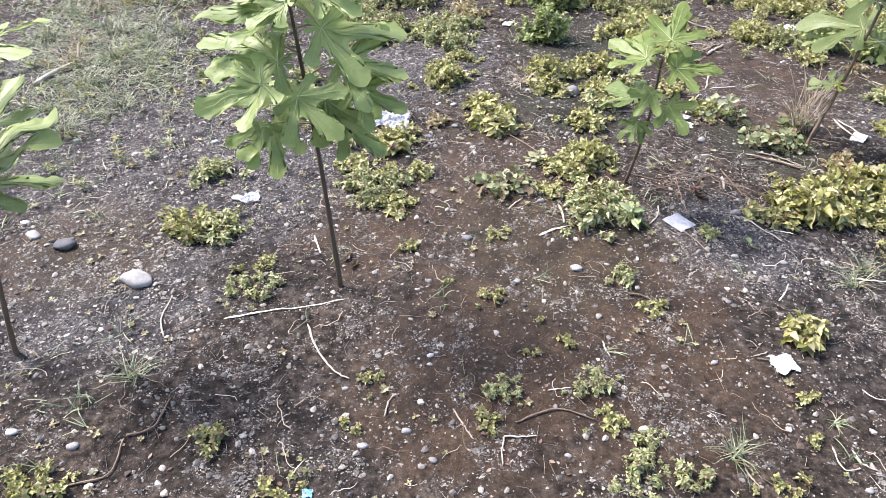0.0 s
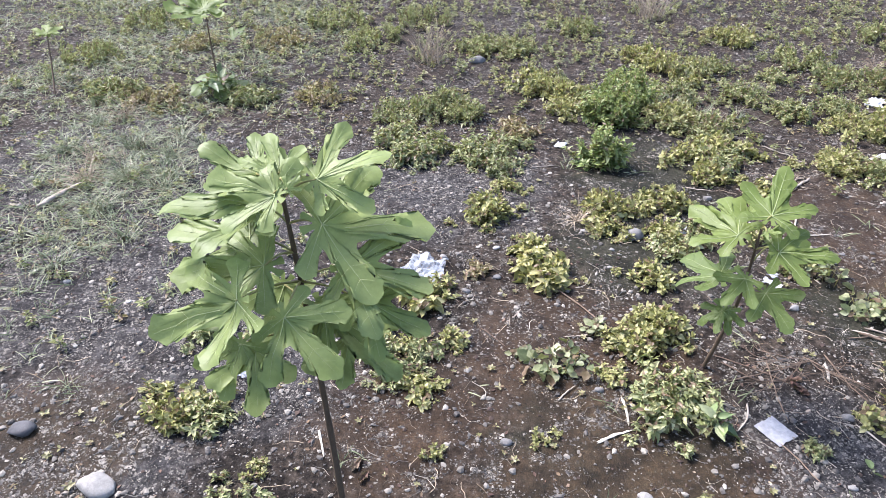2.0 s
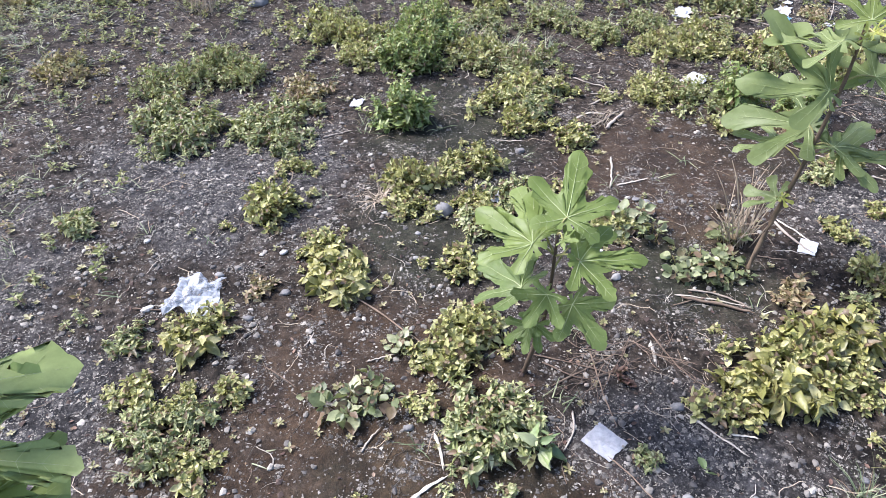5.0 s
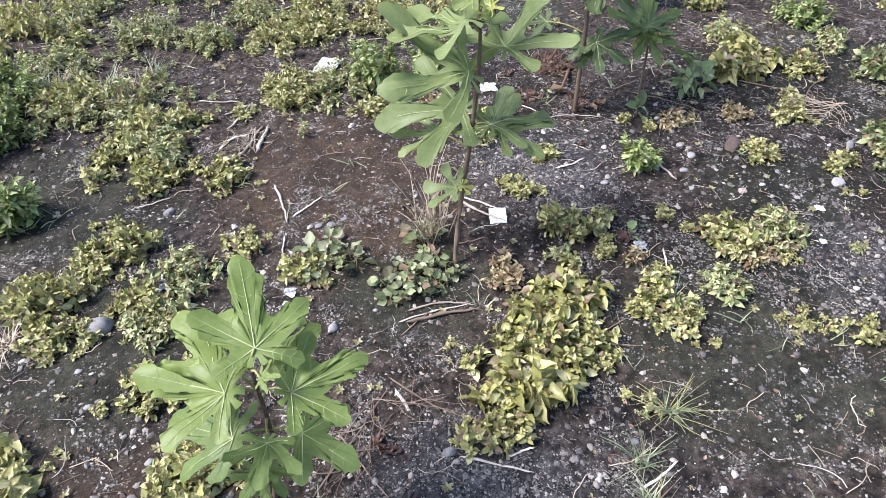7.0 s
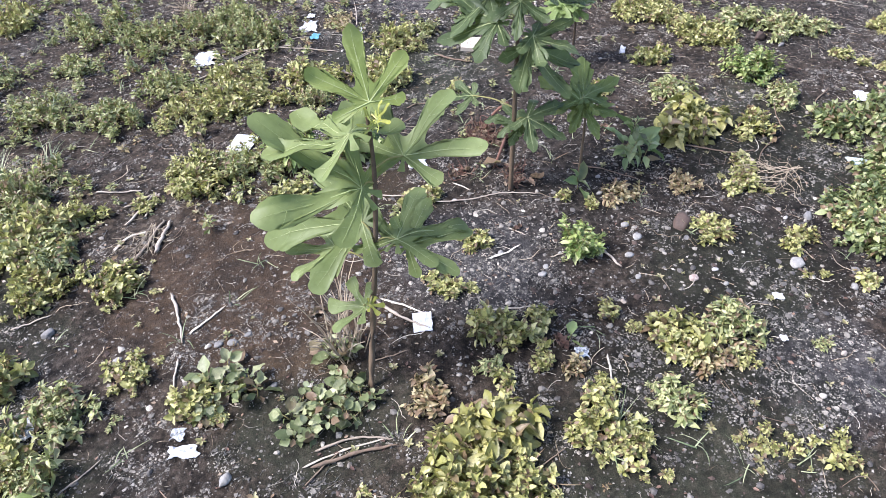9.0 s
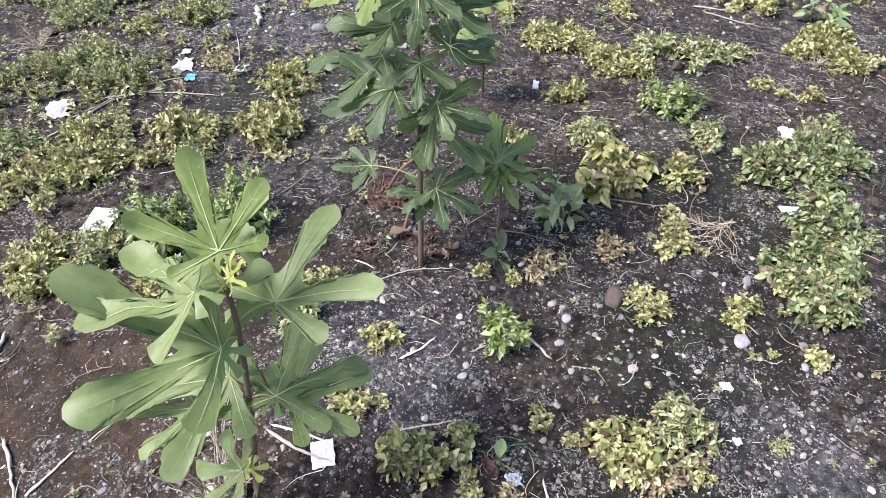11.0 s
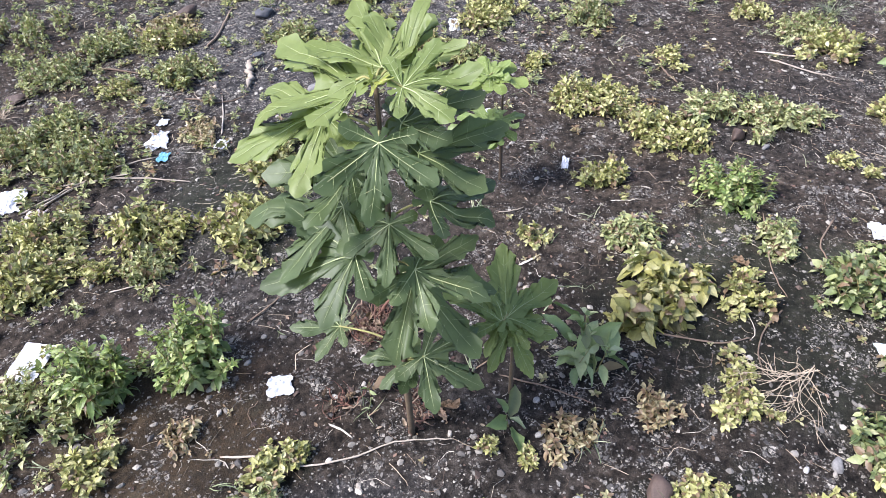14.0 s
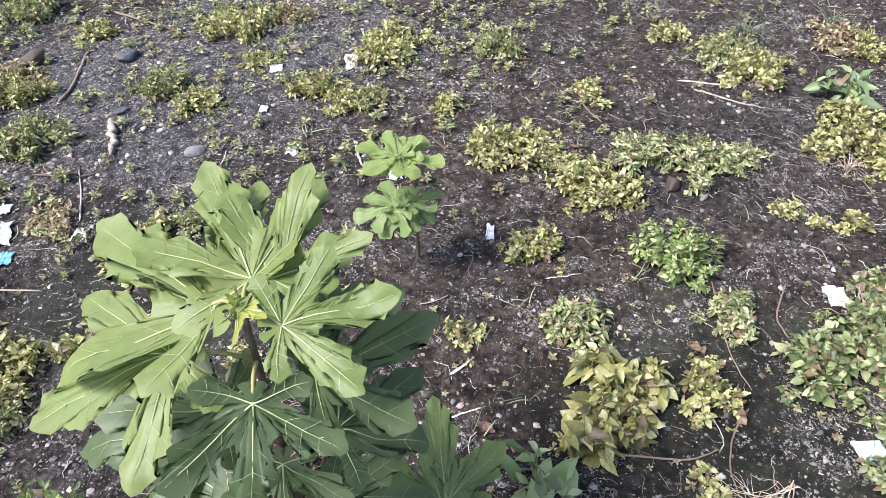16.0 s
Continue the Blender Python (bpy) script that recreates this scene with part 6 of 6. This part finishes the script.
litter("paper_scrap", 2.845, 4.631, 0.045, 0.07, -57, "white", 139)
litter("plastic_scrap", 2.710, 4.417, 0.045, 0.069, -57, "blue", 479)
litter("card_piece", 3.461, 2.074, 0.074, 0.056, -57, "pale", 812)
litter("plastic_scrap", 0.981, 1.364, 0.085, 0.082, 1, "pale", 91)
litter("plastic_scrap", -0.323, 0.941, 0.030, 0.027, 1, "blue", 639)
litter("paper_scrap", -0.723, 2.170, 0.085, 0.089, 1, "clear", 946)

# ---- dry branches ----
twig_pile(3.150, 2.249, 0.133, 11, 2.79, 1.1)
twig_pile(1.355, 3.575, 0.106, 12, -2.60, 1.4)
twig_pile(0.934, 2.262, 0.148, 13, -2.49, 3.0)

# ---- dead leaves and branches ----
dead_leaf(0.976, 2.207, 0.052, 369)
dead_leaf(0.970, 2.244, 0.045, 634)
dead_leaf(2.298, 2.733, 0.035, 240)
dead_leaf(0.966, 2.220, 0.044, 519)
dead_leaf(2.002, 2.311, 0.058, 80)
dead_leaf(1.614, 2.731, 0.046, 511)
dead_leaf(1.576, 2.896, 0.054, 552)
dead_leaf(3.008, 2.882, 0.048, 20)
dead_leaf(3.531, 2.529, 0.050, 953)
dead_leaf(-0.299, 1.789, 0.040, 348)
dead_leaf(-0.325, 1.831, 0.042, 331)
dead_leaf(2.570, 2.870, 0.052, 337)
dead_leaf(2.534, 2.871, 0.040, 892)
dead_leaf(2.629, 3.114, 0.052, 353)
dead_leaf(2.470, 3.275, 0.040, 712)
withered_weed(2.678, 3.151, 0.075, 711)
withered_weed(2.628, 3.211, 0.060, 712)
withered_weed(2.663, 3.240, 0.071, 713)
withered_weed(2.662, 3.163, 0.060, 138)
withered_weed(2.534, 2.967, 0.052, 83)
withered_weed(2.487, 2.905, 0.047, 879)
withered_weed(2.397, 3.089, 0.054, 860)
withered_weed(2.588, 3.208, 0.046, 616)
dead_branch([(2.715, 3.150, 0.000), (2.558, 3.049, 0.030), (2.501, 3.028, 0.000)], 0.007, 3)
dead_branch([(2.738, 3.171, 0.120), (2.669, 3.182, 0.100), (2.670, 3.231, 0.000)], 0.007, 3)

# ---- what nobody could count: gravel, straw bits, dead leaves, sprouts ----
def scatter(name, template, faces, places, material, label, category, smooth=False):
    """One object of many small loose pieces. places: rows of x, y, z, three scales, turn, tilt."""
    tv, tf = np.array(template, float), np.array(faces)
    p = np.array(places)
    n = len(p)
    v = tv[None] * p[:, None, 3:6]
    ct, st, cl, sl = np.cos(p[:, 6])[:, None], np.sin(p[:, 6])[:, None], np.cos(p[:, 7])[:, None], np.sin(p[:, 7])[:, None]
    y, z = v[..., 1] * cl - v[..., 2] * sl, v[..., 1] * sl + v[..., 2] * cl
    x = v[..., 0]
    v = np.stack([x * ct - y * st + p[:, 0, None], x * st + y * ct + p[:, 1, None], z + p[:, 2, None]], -1).reshape(-1, 3)
    f = (tf[None] + (np.arange(n) * len(tv))[:, None, None]).reshape(-1, tf.shape[1])
    me = bpy.data.meshes.new(name)
    me.from_pydata(v.tolist(), [], f.tolist())
    me.materials.append(material)
    if smooth:
        me.shade_smooth()
    return tagged(new(name, me), label, category, kind="stuff")


def stony(x, y):
    """How stony the field is, from 0 to 1: patches of gravel in finer soil."""
    g = 0.20 + 0.6 * noise.noise((x * 0.8 + 4.0, y * 0.8, 8.0)) + 0.7 * noise.noise((x * 3, y * 3, 2.0)) + 0.9 * noise.noise((x * 9, y * 9, 5.0))
    for cx, cy, r in STONY:
        g += 1.0 * math.exp(-((x - cx) ** 2 + (y - cy) ** 2) / (r * r))
    return min(1.0, max(0.17, g))


ico = bmesh.new()
bmesh.ops.create_icosphere(ico, subdivisions=1, radius=1.0)
BALLS = [[tuple(v.co * (1 + 0.95 * noise.noise(v.co * 1.9 + Vector((n * 9.0, 0, 0))))) for v in ico.verts] for n in range(4)]
BALL_F = [tuple(v.index for v in f.verts) for f in ico.faces]
ico.free()
CHIP_F = [(0, 1, 4), (1, 2, 4), (2, 3, 4), (3, 0, 4)]
CHIPS = [[(1, 0, 0), (0.1, 1, 0.1), (-1, 0.1, 0), (0, -1, 0.1), (0.1, 0.1, 1)],
         [(1, 0.3, 0), (0.5, 1, 0.3), (-0.8, 0.7, 0.1), (-0.4, -1, 0.3), (0.5, -0.2, 0.9)],
         [(0.8, -0.5, 0.2), (0.9, 0.6, 0), (-0.9, 0.5, 0.3), (-0.6, -0.7, 0), (-0.3, 0.2, 0.8)]]
rnd = random.Random(21)


def somewhere():
    """A place on the field, ever less often the farther out."""
    while True:
        x, y = rnd.uniform(-6.5, 9.5), rnd.uniform(-2.5, 10.5)
        d = math.hypot(max(-2.9 - x, 0.0, x - 5.6), max(0.9 - y, 0.0, y - 6.9))
        if rnd.random() < math.exp(-((d / 1.2) ** 2)):
            return x, y


big, fine = [], []
while len(big) + len(fine) < 112000:
    x, y = somewhere()
    if rnd.random() > stony(x, y):
        continue
    r = min(0.011, 0.0021 * (1 - rnd.random()) ** -0.5)
    row = (x, y, rise(x, y) + 0.12 * r, r, r * rnd.uniform(0.6, 1), r * rnd.uniform(0.4, 0.75), rnd.uniform(0, 6.3), rnd.uniform(-0.3, 0.3))
    (big if r > 0.0085 else fine).append(row)
for n in range(4):
    scatter("gravel", BALLS[n], BALL_F, big[n::4], GRAVEL, "loose grey and pale gravel scattered over dark soil", "gravel")
for n in range(3):
    scatter("grit", CHIPS[n], CHIP_F, fine[n::3], GRAVEL, "fine pale and dark grit strewn over the soil", "grit")
rows = []
for i in range(26000):
    x, y = somewhere()
    r = min(0.012, 0.0026 * (1 - rnd.random()) ** -0.45)
    rows.append((x, y, rise(x, y) + 0.1 * r, r, r * rnd.uniform(0.6, 1), r * rnd.uniform(0.4, 0.8), rnd.uniform(0, 6.3), rnd.uniform(-0.3, 0.3)))
for n in range(2):
    scatter("soil_crumbs", CHIPS[n], CHIP_F, rows[n::2], CRUMB, "small dark brown crumbs of damp soil", "soil")

STRAW_V = [(-1, -1, 0), (-1, 1, 0), (-1, 0, 1), (-0.1, 21, 1.4), (-0.1, 23, 1.4), (-0.1, 22, 2.4), (1, -0.6, 0), (1, 0.6, 0), (1, 0, 0.8)]
STRAW_F = [(0, 3, 5, 2), (1, 2, 5, 4), (3, 6, 8, 5), (4, 5, 8, 7)]
STRAIGHT_V = [(x, y - (22 if k in (3, 4, 5) else 0), z) for k, (x, y, z) in enumerate(STRAW_V)]
rows = []
for i in range(17000):
    x, y = somewhere()
    length = 0.006 + 0.030 * rnd.random() ** 2.5
    rows.append((x, y, rise(x, y) + 0.002, length, min(length * 0.016, rnd.uniform(0.0006, 0.0012)), 0.0014, rnd.uniform(0, 6.3), rnd.uniform(-0.3, 0.3)))
scatter("straw_bits", STRAIGHT_V, STRAW_F, rows[::2], STRAW, "short dry straw bits strewn over the soil", "straw")
scatter("straw_bits", STRAW_V, STRAW_F, rows[1::2], REED, "short dry straw bits strewn over the soil", "straw")

def curled(seed):
    """A thin dry stem, bent to and fro, one long."""
    r = random.Random(seed)
    p, a, pts = Vector((-0.5, 0, 0.03)), r.uniform(-0.5, 0.5), []
    for k in range(7):
        pts.append(p.copy())
        a += r.uniform(-0.75, 0.75)
        p += Vector((math.cos(a), math.sin(a), 0)) / 6
        p.z = 0.02 + 0.10 * abs(r.gauss(0, 0.6))
    return tube(pts, [0.012, 0.013, 0.012, 0.011, 0.010, 0.009, 0.007], 3, False)


for n in range(12):
    rows = []
    for i in range(330):
        x, y = somewhere()
        length = 0.03 + 0.10 * rnd.random() ** 1.8
        rows.append((x, y, rise(x, y) + 0.001, length, length, length * 0.6, rnd.uniform(0, 6.3), rnd.uniform(-0.1, 0.1)))
    scatter("dry_stems", *curled(n), rows, (STRAW, TWIG, REED, STRAW)[n % 4], "thin curled dry stems strewn over the soil", "dry stems")

LEAF_V = [(-1, 0, 0), (-0.3, -0.55, 0.18), (-0.3, 0, 0.0), (-0.3, 0.55, 0.22), (0.4, -0.45, 0.25), (0.4, 0, 0.1), (0.4, 0.45, 0.2), (1, 0, 0.3)]
LEAF_F = [(0, 1, 2), (0, 2, 3), (1, 4, 5), (1, 5, 2), (2, 5, 6), (2, 6, 3), (4, 7, 5), (5, 7, 6)]
rows = []
for i in range(8500):
    x, y = somewhere()
    s = rnd.uniform(0.003, 0.009)
    rows.append((x, y, rise(x, y) + 0.002, s, s, s, rnd.uniform(0, 6.3), rnd.uniform(-0.4, 0.4)))
scatter("leaf_litter", LEAF_V, LEAF_F, rows, DEAD, "small dead brown leaf fragments on soil", "leaf litter")

rows = []
while len(rows) < 17000:
    x, y = somewhere()
    g = 0.35 + 1.1 * noise.noise((x * 1.1, y * 1.1, 30.0)) + (0.5 if x < 0.1 else 0.0)
    if rnd.random() > g:
        continue
    n, turn0, s0 = rnd.randint(3, 7), rnd.uniform(0, 6.3), rnd.uniform(0.0035, 0.0085)
    for k in range(n):
        a = turn0 + k * 6.283 / n
        s = s0 * rnd.uniform(0.8, 1.2)
        rows.append((x + math.cos(a) * s, y + math.sin(a) * s, rise(x, y) + 0.004 + 0.004 * rnd.random(), s, s, s * 1.3, a, rnd.uniform(-0.5, 0.5)))
scatter("sprouts", LEAF_V, LEAF_F, rows, SPROUT, "tiny yellow-green sprouts dotted over bare soil", "sprouts")


def sward(name, kind, count, where, lo, hi, label):
    """Low weeds too small and too many to pick apart: one object made of many shoots."""
    sets = []
    for n in range(4):
        lean, leaves = shoot_plan(kind, n)
        pieces = []
        for m, which in leaves:
            v, f = plain_leaf(kind)
            pieces.append(([m @ p for p in v], f))
        v, f = join(pieces)
        sets.append((np.array([tuple(p) for p in v]), np.array(f)))
    vs, fs, at = [], [], 0
    made = 0
    while made < count:
        x, y = somewhere()
        if rnd.random() > where(x, y):
            continue
        v, f = sets[rnd.randrange(4)]
        k, a = rnd.uniform(lo, hi), rnd.uniform(0, 6.283)
        c, d = math.cos(a) * k, math.sin(a) * k
        vs.append(np.stack([v[:, 0] * c - v[:, 1] * d + x, v[:, 0] * d + v[:, 1] * c + y, v[:, 2] * k * rnd.uniform(0.5, 1.0) + rise(x, y)], -1))
        fs.append(f + at)
        at += len(v)
        made += 1
    me = bpy.data.meshes.new(name)
    me.from_pydata(np.concatenate(vs).tolist(), [], np.concatenate(fs).tolist())
    me.materials.append(LEAVES[kind])
    return tagged(new(name, me), label, "weeds", kind="stuff")


def far_off(x, y):
    d = noise.noise((x * 1.6, y * 1.6, 12.0))
    return max(0.0, min(1.0, (y + 0.2 * x - 3.7) * 0.7)) * (0.4 + 0.9 * max(0.0, d + 0.25)) + (0.30 if x < -0.5 and y > 2.2 else 0.0)


def strewn(x, y):
    return max(0.02, 0.25 + 0.9 * noise.noise((x * 2.1, y * 2.1, 44.0)))


sward("far_weeds", "green", 4600, far_off, 0.6, 1.4, "sparse low green weeds scattered over the field")
sward("low_weeds", "yellow", 330, far_off, 0.6, 1.2, "sparse low yellowish weeds scattered over the field")
sward("dry_weeds", "reddish", 500, far_off, 0.6, 1.3, "sparse low drying weeds scattered over the field")
sward("weed_sprouts", "green", 330, strewn, 0.3, 0.6, "small weed sprouts dotted between the clumps")
sward("red_sprouts", "reddish", 260, strewn, 0.3, 0.65, "small reddish and yellowing sprouts on the soil")

# thin grass, thickest at the field's left edge
rows = []
while len(rows) < 46000:
    x, y = somewhere()
    g = 0.008 + max(0.0, min(1.0, (-0.75 - x) * 1.1) * min(1.0, max(0.1, (y - 2.1) * 1.2))) * max(0.05, 0.55 + 1.2 * noise.noise((x * 1.4, y * 1.4, 70.0)))
    if rnd.random() > g:
        continue
    for k in range(rnd.randint(3, 8)):
        rows.append((x + rnd.uniform(-0.02, 0.02), y + rnd.uniform(-0.02, 0.02), rise(x, y) + 0.004, rnd.uniform(0.025, 0.085), rnd.uniform(0.0010, 0.0020), rnd.uniform(0.01, 0.03), rnd.uniform(0, 6.3), rnd.uniform(-0.9, 0.9)))
BLADE_V = [(0, -1, 0), (0, 1, 0), (0.4, -0.9, 0.75), (0.4, 0.9, 0.75), (0.75, -0.6, 1.0), (0.75, 0.6, 1.0), (1, 0, 0.85)]
BLADE_F = [(0, 1, 3), (0, 3, 2), (2, 3, 5), (2, 5, 4), (4, 5, 6)]
scatter("thin_grass", BLADE_V, BLADE_F, rows, GRASS, "thin sparse grass blades over gravelly soil", "grass")
